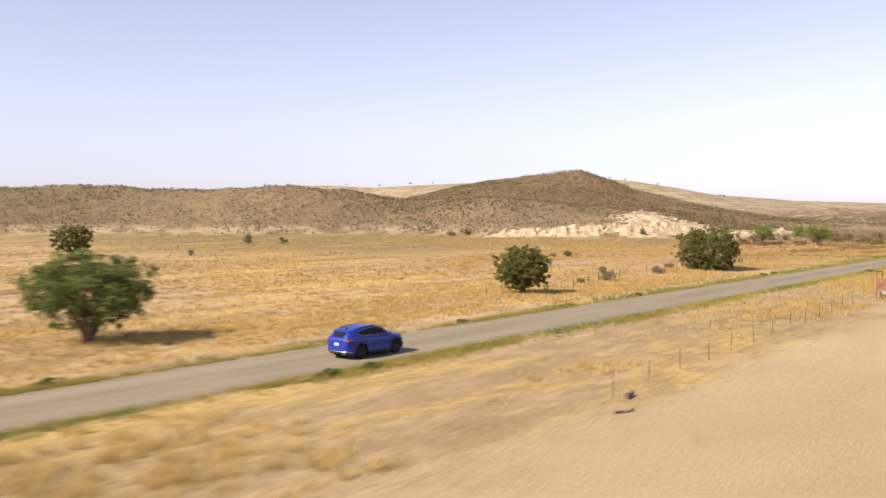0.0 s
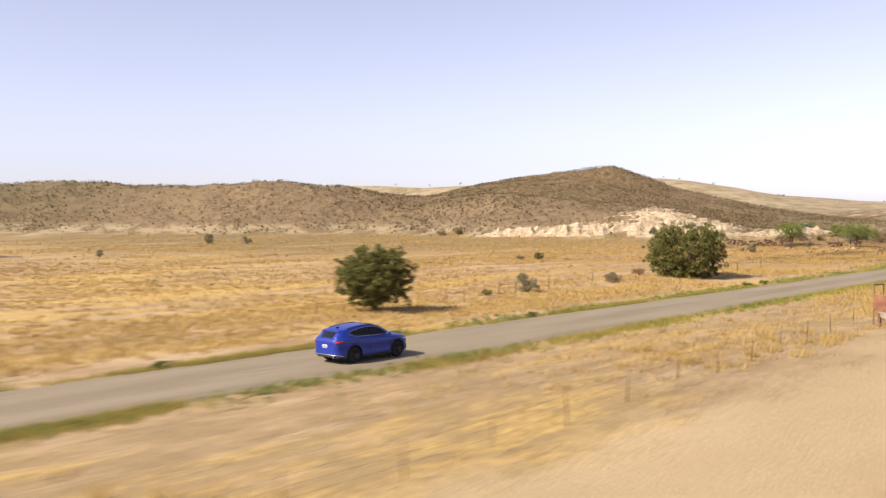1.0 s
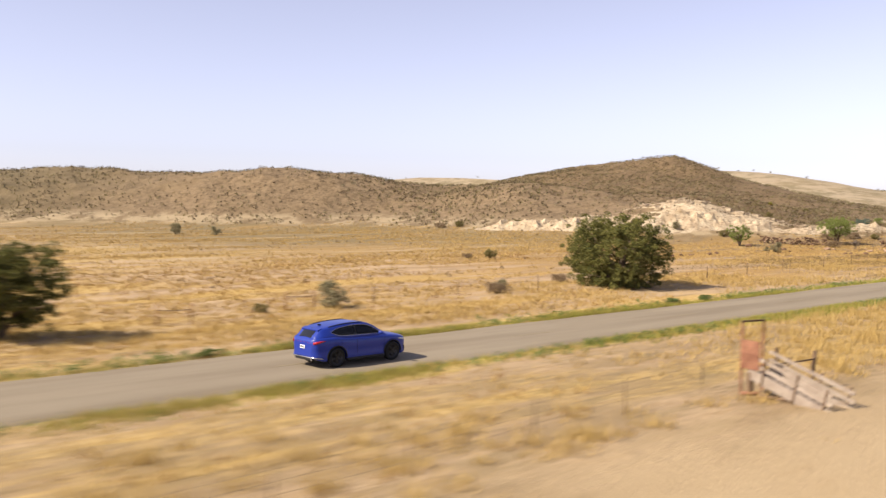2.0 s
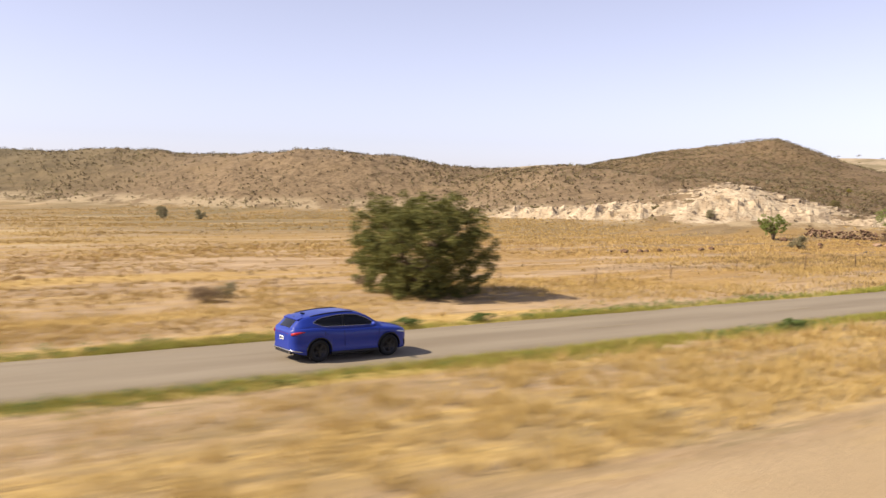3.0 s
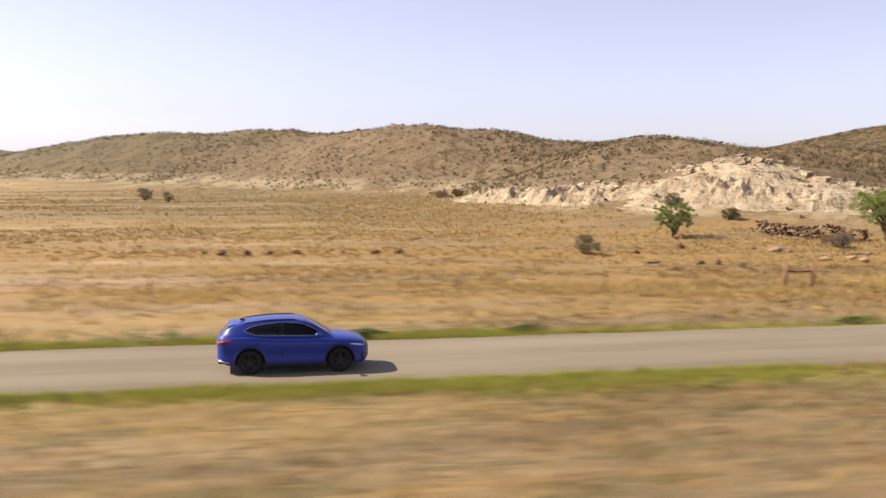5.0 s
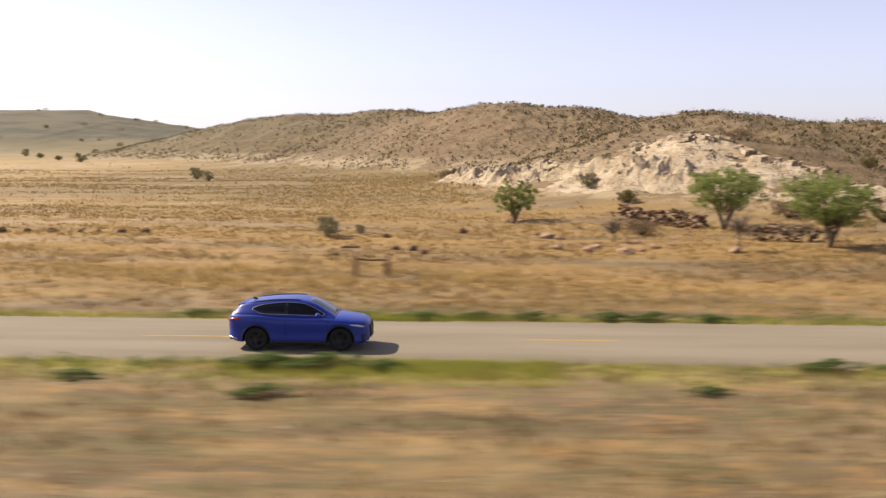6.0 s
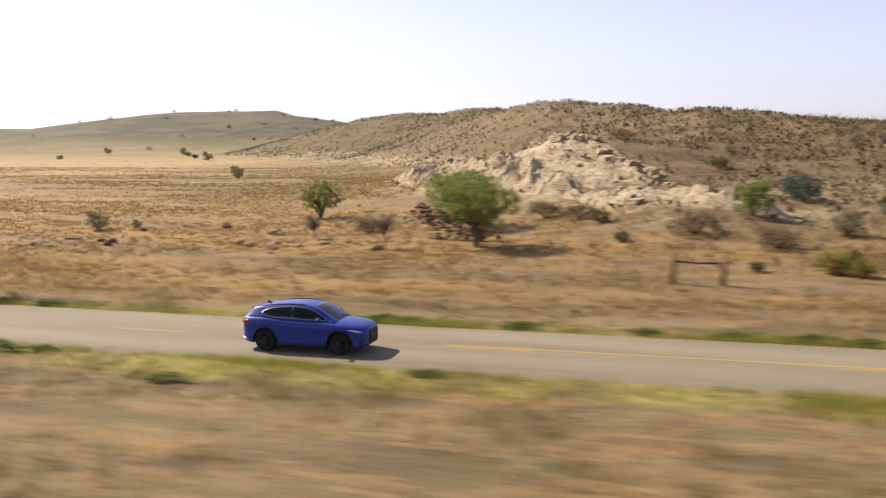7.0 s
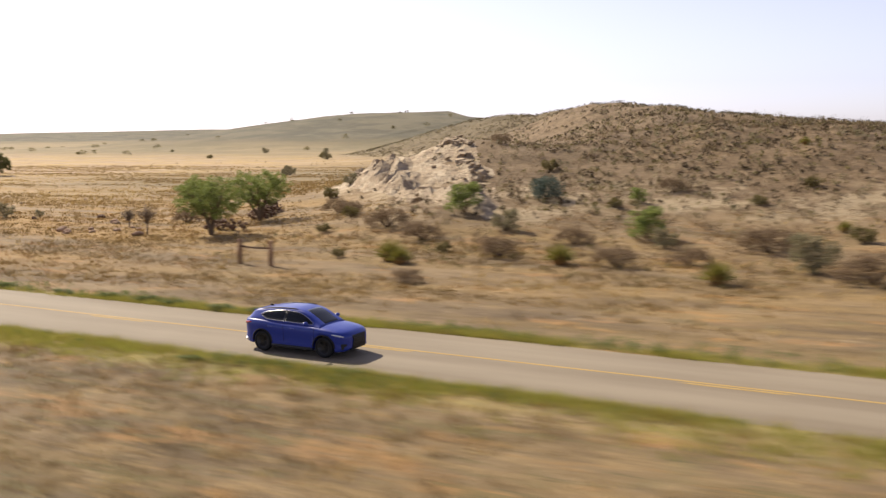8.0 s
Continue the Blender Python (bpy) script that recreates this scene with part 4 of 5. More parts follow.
make_tree(119.1, 46.8, 5.8, 8.0, JUNIPER, "large dense olive-green juniper by the road", 6, 4, 900, 75, 0.075, -0.10, 2.5, 0.5)
make_tree(85.0, 141.5, 5.3, 7.0, JUNIPER, "rounded dark green tree on a short trunk, far away", 12, 2, 260, 60, 0.12, 0.08, 2.3)
make_tree(197.7, 81.4, 3.6, 4.2, MESQUITE, "small light green mesquite with a dark base", 14, 3, 170, 70, 0.06, 0.16, 2.0, 0.3, 0.3)
make_tree(216.8, 61.6, 4.9, 6.1, MESQUITE, "light green mesquite tree with a leaning trunk", 16, 3, 400, 60, 0.06, 0.26, 2.0, 0.25, 0.5, -0.5)
make_tree(212.9, 72.5, 4.9, 6.4, MESQUITE, "light green mesquite tree behind the stone heap", 24, 3, 360, 60, 0.06, 0.26, 2.0, 0.25, 0.5)


def make_snag(x, y, tall, label, seed):
    """A leafless grey shrub-tree."""
    r = np.random.default_rng(seed)
    tree = base("dead_tree", pose(x, y, level(x, y) - 0.03), label, "dead tree")
    bm = bmesh.new()
    tube(bm, [(0, 0, 0), (0.05, 0.03, tall * 0.25), (0.0, 0.06, tall * 0.5)], [0.07, 0.06, 0.045], 7)
    part("trunk", bm, DEAD_WOOD, tree)
    bm = bmesh.new()
    for k in range(70):
        a, e = r.uniform(0, math.tau), r.uniform(0.3, 1.3)
        p = Vector((0, 0.03, tall * r.uniform(0.3, 0.5)))
        n = r.uniform(0.3, 0.62) * tall
        q = p + Vector((math.cos(a) * math.cos(e), math.sin(a) * math.cos(e), math.sin(e))) * n
        tube(bm, [p, p.lerp(q, 0.5) + Vector((0, 0, 0.05)), q], [0.018, 0.012, 0.005], 3)
        for _ in range(5):
            b = p.lerp(q, r.uniform(0.4, 0.95))
            d = Vector(r.normal(0, 1, 3)).normalized() * 0.35
            tube(bm, [b, b + d * 0.5, b + d], [0.008, 0.006, 0.003], 3)
    part("twig_crown", bm, DEAD_WOOD, tree, "bare grey twigs")


make_snag(210.9, 60.6, 2.9, "small leafless grey tree by the dry wash", 31)
make_snag(203.8, 65.5, 1.9, "low leafless grey thicket on the plain", 33)


def shrub(name, material, seed, tall, wide, per, clumps, leaf, label, category="shrub", twig=True):
    """One rounded shrub at the origin, in parts, to be copied."""
    r = np.random.default_rng(seed)
    ob = base(name, pose(0, 0, -60), label, category)
    cs, rs = [], []
    for k in range(clumps):
        a, d, h = r.uniform(0, math.tau), math.sqrt(r.uniform(0, 1)), r.uniform(0.15, 0.85)
        cap = math.sqrt(max(0.05, 1 - (h - 0.3) ** 2 * 1.6))
        cs.append((math.cos(a) * d * wide / 2 * cap * 0.85, math.sin(a) * d * wide / 2 * cap * 0.85, h * tall))
        rs.append(r.uniform(0.08, 0.16) * wide)
    v, f = leaves(r, cs, rs, per, leaf)
    v[:, 2] = np.maximum(v[:, 2], 0.0)
    under("foliage", mesh_from("foliage", v, f, material), ob)
    bm = bmesh.new()
    for k in range(7):
        a = k * 0.9 + r.uniform(0, 0.4)
        tube(bm, [(0, 0, -0.05), (math.cos(a) * wide * 0.15, math.sin(a) * wide * 0.15, tall * 0.35), (math.cos(a) * wide * 0.33, math.sin(a) * wide * 0.33, tall * 0.75)], [0.03, 0.02, 0.008], 4)
    part("stem_tangle", bm, BARK, ob)
    return ob


def yucca(seed):
    r = np.random.default_rng(seed)
    ob = base("yucca", pose(0, 0, -60), "yellow-green spiky yucca clump on sandy ground", "yucca")
    k = 420
    a, e = r.uniform(0, math.tau, k), np.arccos(r.uniform(0.0, 1.0, k))
    n = r.uniform(0.5, 0.78, k)
    d = np.stack([np.cos(a) * np.sin(e), np.sin(a) * np.sin(e), np.cos(e)], 1)
    foot = d * 0.12 + np.array([0, 0, 0.2])
    side = np.cross(d, r.normal(0, 1, (k, 3)))
    side /= np.linalg.norm(side, axis=1)[:, None]
    v = np.stack([foot - side * 0.018, foot + side * 0.018, foot + d * n[:, None]], 1).reshape(-1, 3)
    under("rosette", mesh_from("rosette", v, np.arange(3 * k).reshape(-1, 3), YUCCA), ob)
    bm = bmesh.new()
    bmesh.ops.create_icosphere(bm, subdivisions=2, radius=0.3, matrix=pose(0, 0, 0.2) @ Matrix.Diagonal((1.1, 1.1, 0.9, 1)))
    part("dead_skirt", bm, RUST_STRAW, ob, "brown dead leaves at the base")
    return ob


SHRUBS = {
    "green": shrub("bush", MESQUITE, 41, 1.6, 1.9, 90, 44, 0.05, "light green leafy bush on the dry plain", "bush"),
    "olive": shrub("bush", OLIVE_BRUSH, 42, 0.9, 1.4, 90, 30, 0.04, "low olive-brown bush in dry grass", "bush"),
    "sage": shrub("bush", SAGE, 43, 1.3, 1.7, 90, 36, 0.042, "grey-green sage bush beside the fence", "bush"),
    "blue": shrub("bush", BLUE_SHRUB, 44, 2.2, 3.4, 110, 60, 0.06, "large blue-green bush on the slope", "bush"),
    "brown": shrub("bush", BROWN_BRUSH, 45, 0.95, 2.0, 95, 40, 0.034, "leafless brown brush on sandy ground", "bush"),
    "yucca": yucca(46),
}
first = set()


def plant(kind, x, y, scale=1.0, sx=1.0):
    ob = SHRUBS[kind]
    m = pose(x, y, level(x, y) - 0.03, 0, 0, float(rng.uniform(0, 360)))
    if kind in first:
        ob = copy_thing(ob, m)
        ob.scale = (scale * sx, scale * sx, scale)
    else:
        first.add(kind)
        ob.matrix_world = m
        ob.scale = (scale * sx, scale * sx, scale)
    tagged(ob, group={"yucca": "yuccas by the road", "green": "green bushes", "olive": "olive bushes", "sage": "sage bushes", "blue": "blue-green bushes", "brown": "brown brush"}[kind])


PLANTS = (
    ("sage", 93.1, 47.9, 1.35), ("brown", 107.4, 48.3, 0.9), ("sage", 109.0, 49.6, 0.7), ("brown", 118.6, 52.0, 0.8), ("olive", 88.5, 48.5, 0.7), ("sage", 99.2, 129.1, 0.9), ("sage", 184.0, 68.0, 1.25), ("sage", 186.0, 70.5, 0.6),
    ("sage", 144.5, 168.0, 1.8), ("sage", 148.8, 160.5, 1.4), ("olive", 139.0, 79.8, 1.3), ("brown", 136.5, 81.0, 0.7), ("olive", 191.4, 139.5, 1.5), ("olive", 195.5, 128.0, 1.7), ("brown", 189.6, 143.5, 1.3), ("olive", 200.0, 119.0, 1.5),
    ("olive", 203.0, 107.0, 1.3), ("sage", 205.8, 98.5, 1.2), ("olive", 208.4, 90.5, 1.5), ("brown", 206.5, 70.0, 1.3), ("brown", 219.0, 76.5, 1.5), ("brown", 222.0, 74.0, 1.3), ("olive", 223.9, 71.0, 1.2), ("green", 234.4, 71.4, 1.35), ("olive", 229.0, 81.5, 1.3),
    ("blue", 238.3, 79.5, 1.0), ("olive", 232.5, 95.0, 1.4), ("brown", 222.5, 104.5, 1.3), ("green", 250.0, 68.6, 1.25), ("yucca", 237.7, 54.4, 1.25), ("yucca", 248.1, 56.9, 1.2), ("yucca", 258.0, 53.7, 1.2), ("yucca", 238.9, 53.6, 1.0),
    ("brown", 243.4, 58.5, 1.2), ("brown", 251.4, 57.5, 1.1), ("brown", 255.0, 60.0, 1.0), ("sage", 262.0, 59.5, 1.5), ("brown", 265.2, 56.8, 1.5), ("brown", 242.8, 47.6, 0.7), ("olive", 233.8, 54.4, 0.6), ("olive", 239.2, 58.8, 0.7), ("yucca", 262.2, 75.8, 0.8), ("olive", 263.7, 71.8, 1.1),
    ("olive", 244.5, 79.0, 1.0), ("olive", 255.0, 84.0, 1.1), ("olive", 258.0, 92.0, 1.2), ("brown", 247.0, 88.0, 1.5), ("sage", 252.0, 66.0, 0.9), ("brown", 258.5, 66.5, 1.5), ("yucca", 266.5, 64.0, 0.9), ("green", 276.0, 92.0, 1.2), ("olive", 270.0, 72.0, 1.0), ("brown", 230.5, 66.0, 1.3), ("brown", 235.5, 62.5, 1.2),
    ("sage", 240.0, 67.0, 1.1), ("brown", 246.0, 65.0, 1.0), ("olive", 226.0, 64.0, 0.9), ("sage", 75.0, 282.0, 2.4), ("olive", 60.0, 300.0, 2.0), ("olive", 40.0, 330.0, 2.2), ("sage", 20.0, 360.0, 2.4), ("olive", 95.0, 345.0, 2.0), ("olive", 5.0, 300.0, 2.0), ("sage", -30.0, 380.0, 2.4), ("green", 245.5, 82.0, 0.9), ("olive", 268.0, 105.0, 1.3), ("yucca", 255.5, 107.0, 0.9), ("olive", 282.0, 80.0, 1.2), ("brown", 288.0, 66.0, 1.3),
)
for kind, x, y, scale in PLANTS:
    plant(kind, x, y, scale * (1.25 if x > 230 and y < 76 else 1.0), 1.2 if kind == "brown" else 1.0)


# ---- grass and brush that nobody could count ----
def scatter(seed, count, x0, x1, y0, y1, keep):
    r = np.random.default_rng(seed)
    x, y = r.uniform(x0, x1, count), r.uniform(y0, y1, count)
    ok = (r.uniform(0, 1, count) < keep(x, y)) & (np.abs(y - ROAD_Y) > ROAD_HALF + 0.15)
    return r, x[ok], y[ok]


def off_rock(x, y):
    return 1.0 - np.exp(-0.5 * (((x - 216) / 9) ** 2 + ((y - 102) / 9) ** 2))


def straw_cover(x, y):
    yard = (y < 16.3 + 0.02 * x) * (x < 118)
    return np.clip((fbm(x * 0.6, y * 1.3, 16.0, 4, 77) + 0.10) * 4.0, 0.02, 1) * np.where(yard, 0.003, 1.0) * np.where(np.abs(y - ROAD_Y) < 7, 0.5, 1.0)


def stuff(name, parts, material, label, category):
    v, f = parts
    tagged(new(name, mesh_from(name, v, f, material)), label, category, kind="stuff")


def make_grass():
    near = lambda x, y: straw_cover(x, y) * np.clip((205 - x) / 60.0, 0.25, 1)
    r, x, y = scatter(1, 52000, -5, 300, 3, 62, near)
    stuff("dry_grass", blades(r, x, y, height(x, y), 8, r.uniform(0.12, 0.42, len(x)), r.uniform(0.15, 0.45, len(x)), 0.018, 0.9), STRAW, "straw-yellow dry grass in loose tufts", "grass")
    r, x, y = scatter(6, 60000, 120, 310, 3, 62, lambda x, y: np.clip((x - 125) / 60.0, 0, 1) * np.clip((fbm(x * 0.7, y * 1.6, 6.0, 4, 177) + 0.06) * 5.0, 0.03, 1))
    stuff("brown_grass", blades(r, x, y, height(x, y), 8, r.uniform(0.1, 0.34, len(x)), r.uniform(0.15, 0.45, len(x)), 0.018, 1.0), BROWN_GRASS, "brown dry grass and stubble", "grass")
    r, x, y = scatter(2, 26000, 0, 330, 58, 200, lambda x, y: straw_cover(x, y) * (hills(x, y) < 2.5) * off_rock(x, y) * np.clip((230 - x) / 40.0, 0.2, 1) * np.clip((190 - y) / 100.0, 0.25, 1))
    stuff("dry_grass", blades(r, x, y, height(x, y), 6, r.uniform(0.15, 0.4, len(x)), r.uniform(0.3, 0.8, len(x)), 0.045, 0.9), STRAW, "straw-yellow dry grass on the plain", "grass")
    r, x, y = scatter(3, 11000, -5, 300, 4, 90, lambda x, y: straw_cover(x + 90, y + 40) * 0.8 * np.where((y < 17 + 0.02 * x) * (x < 118), 0.004, 1.0))
    stuff("rusty_weeds", blades(r, x, y, height(x, y), 10, r.uniform(0.15, 0.45, len(x)), r.uniform(0.2, 0.5, len(x)), 0.018, 1.0), RUST_STRAW, "rust-brown dead weeds among the grass", "weeds")
    # short upright stubble over the plain
    r, x, y = scatter(8, 90000, 20, 262, 39, 215, lambda x, y: np.clip((fbm(x * 0.35, y * 1.5, 9.0, 4, 277) + 0.16) * 4.0, 0.06, 1) * (hills(x, y) < 1.6) * np.clip((290 - y) / 180.0, 0.4, 1) * np.clip((275 - x) / 40.0, 0.2, 1))
    stuff("stubble", blades(r, x, y, height(x, y), 9, r.uniform(0.10, 0.26, len(x)), r.uniform(0.2, 0.55, len(x)), 0.05, 0.7), STUBBLE, "short golden-brown stubble covering the plain", "grass")
    # taller straw belt behind the far verge
    r, x, y = scatter(4, 11000, 0, 290, 39.0, 52, lambda x, y: np.clip((fbm(x, y * 2, 12.0, 3, 90) + 0.08) * 4, 0, 1) * np.clip((225 - x) / 40.0, 0.25, 1))
    stuff("tall_dry_grass", blades(r, x, y, height(x, y), 14, r.uniform(0.18, 0.46, len(x)), r.uniform(0.25, 0.6, len(x)), 0.018, 1.1), STRAW, "golden dry grass in low mounds behind the roadside", "grass")
    # big golden tussocks between the road and the yard
    r, x, y = scatter(5, 2600, 5, 190, 14, 28, lambda x, y: np.clip((fbm(x, y, 14.0, 2, 95) + 0.02) * 5, 0, 1) * (y > 16.0 + 0.02 * x))
    stuff("golden_tussocks", blades(r, x, y, height(x, y), 46, r.uniform(0.3, 0.62, len(x)), r.uniform(0.25, 0.6, len(x)), 0.014, 0.7), STRAW, "big golden grass tussocks in the sand", "grass")


def make_verges():
    r = np.random.default_rng(11)
    n = 84000
    x = r.uniform(-10, 310, n)
    side = np.where(r.uniform(0, 1, n) < 0.54, -1, 1)
    d = np.abs(r.normal(0, 1, n)) * np.where(side < 0, np.where(x > 165, 1.25, 0.8), 0.5) + 0.02
    y = ROAD_Y + side * (ROAD_HALF + d) + 0.25 * fbm(x, side * 9.0, 6.0, 2, 13)
    lush = np.clip((fbm(x * 0.8, y * 1.5, 7.0, 4, 15) + 0.12) * 4.0, 0.12, 1)
    ok = r.uniform(0, 1, n) < lush
    x, y, k = x[ok], y[ok], int(ok.sum())
    fresh = (r.uniform(60, 165, k) < x) & (r.uniform(0, 1, k) < np.where(x > 222, 0.6, 1.0))
    for pick, material, label in ((fresh, GREEN_BLADE, "fresh yellow-green grass along both road edges"), (~fresh, DULL_BLADE, "dull straw-green grass along both road edges")):
        n = int(pick.sum())
        stuff("verge_grass", blades(r, x[pick], y[pick], height(x[pick], y[pick]), 10, r.uniform(0.10, 0.32, n), r.uniform(0.12, 0.3, n), 0.016, 0.9), material, label, "grass")
    x = r.uniform(-10, 310, 4200)
    side = np.where(r.uniform(0, 1, 4200) < 0.5, -1, 1)
    y = ROAD_Y + side * (ROAD_HALF + 0.25 + np.abs(r.normal(0, 0.8, 4200)))
    ok = r.uniform(0, 1, 4200) < np.clip((fbm(x, side * 5.0, 9.0, 2, 19) + 0.02) * 4, 0.03, 1)
    x, y = x[ok], y[ok]
    cs = np.stack([x, y, height(x, y) + 0.10], 1)
    stuff("verge_weeds", leaves(r, cs, r.uniform(0.12, 0.34, len(x)), 34, 0.045), WEED, "dark green roadside weeds", "weeds")


# larger weed clumps on the road's edges
WEEDS = (
    (205.3, 29.2, 0.9), (207.3, 28.9, 1.0), (215.6, 26.6, 0.7), (200.8, 26.4, 0.6), (190.2, 36.9, 0.7), (192.6, 36.8, 0.8), (194.9, 36.8, 0.8), (216.5, 36.9, 1.0), (218.9, 36.9, 0.8), (228.9, 36.9, 0.7), (234.8, 36.9, 0.8), (239.4, 36.7, 0.8), (232.2, 36.9, 0.7), (236.4, 36.8, 0.7), (220.0, 36.8, 0.7),
    (188.2, 28.9, 1.1), (190.3, 28.8, 1.1), (191.8, 28.8, 0.8), (189.2, 25.6, 0.8), (183.3, 27.2, 0.7), (197.0, 36.9, 0.8), (199.5, 36.9, 0.9), (201.5, 36.9, 0.9), (203.3, 36.9, 0.8), (170.0, 37.0, 0.8), (163.5, 37.0, 0.9), (241.8, 36.8, 0.8), (243.0, 36.8, 0.6), (224.5, 36.9, 0.7),
    (126.9, 29.0, 1.1), (136.3, 27.9, 1.0), (138.0, 27.8, 0.9), (116.2, 37.2, 0.9), (111.8, 37.2, 1.0), (128.1, 29.0, 0.7), (187.0, 36.9, 0.8), (184.2, 37.0, 0.7), (209.0, 29.1, 0.6), (223.0, 29.0, 0.6), (245.0, 28.6, 0.5), (34.0, 29.0, 0.8), (31.0, 29.2, 0.9), (22.0, 37.2, 0.8), (15.0, 37.2, 0.8), (52.0, 37.0, 0.7), (66.0, 37.0, 0.7), (79.0, 37.0, 0.7),
)


def make_weeds():
    proto = shrub("weed_clump", WEED, 52, 0.5, 1.3, 60, 16, 0.05, "dark green roadside weed clump", "weeds")
    for i, (x, y, scale) in enumerate(WEEDS):
        m = pose(x, y, level(x, y), 0, 0, float(rng.uniform(-14, 14)) + 180.0 * (i % 2))
        ob = copy_thing(proto, m) if i else proto
        if not i:
            ob.matrix_world = m
        ob.scale = (scale * 2.0, scale * 1.0, scale * 0.75)
        tagged(ob, group="roadside weeds")


def make_brush():
    hill = lambda x, y: np.clip((hills(x, y) - 1.1) / 1.8, 0, 1) * np.clip(0.55 + 1.2 * fbm(x, y, 22.0, 3, 23), 0.15, 1)
    for seed, count, material, name, label, size, leaf in (
        (21, 60000, HILL_BRUSH, "brown_brush", "low dark brown brush covering the hillsides", 0.55, 0.15), (22, 30000, OLIVE_BRUSH, "olive_brush", "low olive brush covering the hillsides", 0.55, 0.13),
        (23, 20000, SAGE, "sage_brush", "low grey-green brush covering the hillsides", 0.55, 0.13), (24, 26000, PALE_BRUSH, "pale_brush", "pale dry tufts covering the hillsides", 0.45, 0.13)):
        r, x, y = scatter(seed, count, 60, 520, 70, 330, hill)
        d = np.hypot(x - 190, y - 20) / 150.0
        far = np.clip(d, 0.7, 2.2)
        cs = np.stack([x, y, height(x, y) + 0.2], 1)
        stuff(name, leaves(r, cs, r.uniform(0.25, 0.8, len(x)) * size * 1.25 * far**0.4, 14, leaf), material, label, "brush")
    # low brush and tufts on the slope's foot and the plain
    r, x, y = scatter(27, 11000, 195, 310, 50, 130, lambda x, y: np.clip((x - 213) / 12.0, 0, 1) * 0.6 * np.clip(off_rock(x, y), 0.3, 1) * np.clip((y - 50) / 12.0, 0, 1))
    cs = np.stack([x, y, height(x, y) + 0.1], 1)
    stuff("foot_brush", leaves(r, cs, r.uniform(0.15, 0.6, len(x)), 40, 0.05), BROWN_BRUSH, "scattered dry brush at the hill's foot", "brush")
    # broad soft brush over the eastern slope
    for seed, count, material, name, label in ((34, 2600, BROWN_BRUSH, "slope_brush", "broad grey-brown brush on the eastern slope"), (35, 1300, SAGE, "slope_brush", "broad grey-green brush on the eastern slope"), (36, 1100, HILL_BRUSH, "slope_brush", "broad dark brush on the eastern slope")):
        r, x, y = scatter(seed, count, 222, 345, 62, 215, lambda x, y: np.clip((x + y * 0.5 - 262) / 20.0, 0, 1) * np.clip(0.6 + 1.4 * fbm(x, y, 26.0, 3, 123), 0.1, 1))
        cs = np.stack([x, y, height(x, y) + 0.22], 1)
        stuff(name, leaves(r, cs, r.uniform(0.4, 1.05, len(x)), 60, 0.075), material, label, "brush")
    r, x, y = scatter(28, 1800, 205, 310, 52, 130, lambda x, y: np.clip((x - 220) / 15.0, 0, 1) * 0.7 * off_rock(x, y))
    cs = np.stack([x, y, height(x, y) + 0.12], 1)
    stuff("foot_brush", leaves(r, cs, r.uniform(0.15, 0.45, len(x)), 50, 0.05), OLIVE_BRUSH, "scattered olive brush at the hill's foot", "brush")
    r, x, y = scatter(29, 900, 40, 220, 60, 330, lambda x, y: 0.35 * (hills(x, y) < 2))
    cs = np.stack([x, y, height(x, y) + 0.08], 1)
    stuff("plain_tufts", leaves(r, cs, r.uniform(0.12, 0.4, len(x)), 30, 0.08), BROWN_BRUSH, "sparse brown tufts on the plain", "brush")
    r, x, y = scatter(30, 1100, -700, 1500, 330, 1500, lambda x, y: np.clip(0.5 + fbm(x, y, 120.0, 3, 31), 0, 1))
    cs = np.stack([x, y, height(x, y) + 0.6], 1)
    stuff("far_bushes", leaves(r, cs, r.uniform(0.8, 2.6, len(x)), 30, 0.7), OLIVE_BRUSH, "dark bushes dotted over the far country", "brush")


# ---- fences, chute and litter ----
def post_mesh(name, tall, r, seed, material):
    bm = bmesh.new()
    g = random.Random(seed)
    tube(bm, [(0, 0, -0.25), (g.uniform(-0.01, 0.01), 0, tall * 0.5), (g.uniform(-0.03, 0.03), g.uniform(-0.03, 0.03), tall)], [r, r * 0.95, r * 0.8], 8)
    me = bpy.data.meshes.new(name)
    bm.to_mesh(me)
    bm.free()
    me.materials.append(material)
    return me


def make_fence(points, tall, r, label, wires):
    fence = base("wire_fence", Matrix(), label, "fence")
    shapes = [post_mesh("post", tall, r, k, POST_WOOD) for k in range(3)]
    tops = []
    for k, (x, y) in enumerate(points):
        ob = under("post", shapes[k % 3], fence)
        ob.matrix_world = pose(x, y, level(x, y), float(rng.uniform(-3, 3)), float(rng.uniform(-3, 3)), 40 * k)
        tops.append((x, y, level(x, y)))
    for h in wires:
        bm = bmesh.new()
        tube(bm, [(x, y - r, z + tall * h) for x, y, z in tops], [0.003] * len(tops), 4)
        part("wire", bm, WIRE, fence, "thin dull fence wire")


def make_brace(x0, y0, x1, y1, tall, label, r=0.14):
    """Two stout posts with a rail between."""
    brace = base("fence_brace", Matrix(), label, "fence", "stout fence braces")
    me = post_mesh("post", tall, r, 5, OLD_POST)
    for x, y in ((x0, y0), (x1, y1)):
        under("post", me, brace).matrix_world = pose(x, y, level(x, y))
    bm = bmesh.new()
    tube(bm, [(x0, y0, level(x0, y0) + tall * 0.72), ((x0 + x1) / 2, (y0 + y1) / 2, level(x0, y0) + tall * 0.68), (x1, y1, level(x1, y1) + tall * 0.71)], [r * 0.35] * 3, 7)
    part("rail", bm, POST_WOOD, brace)


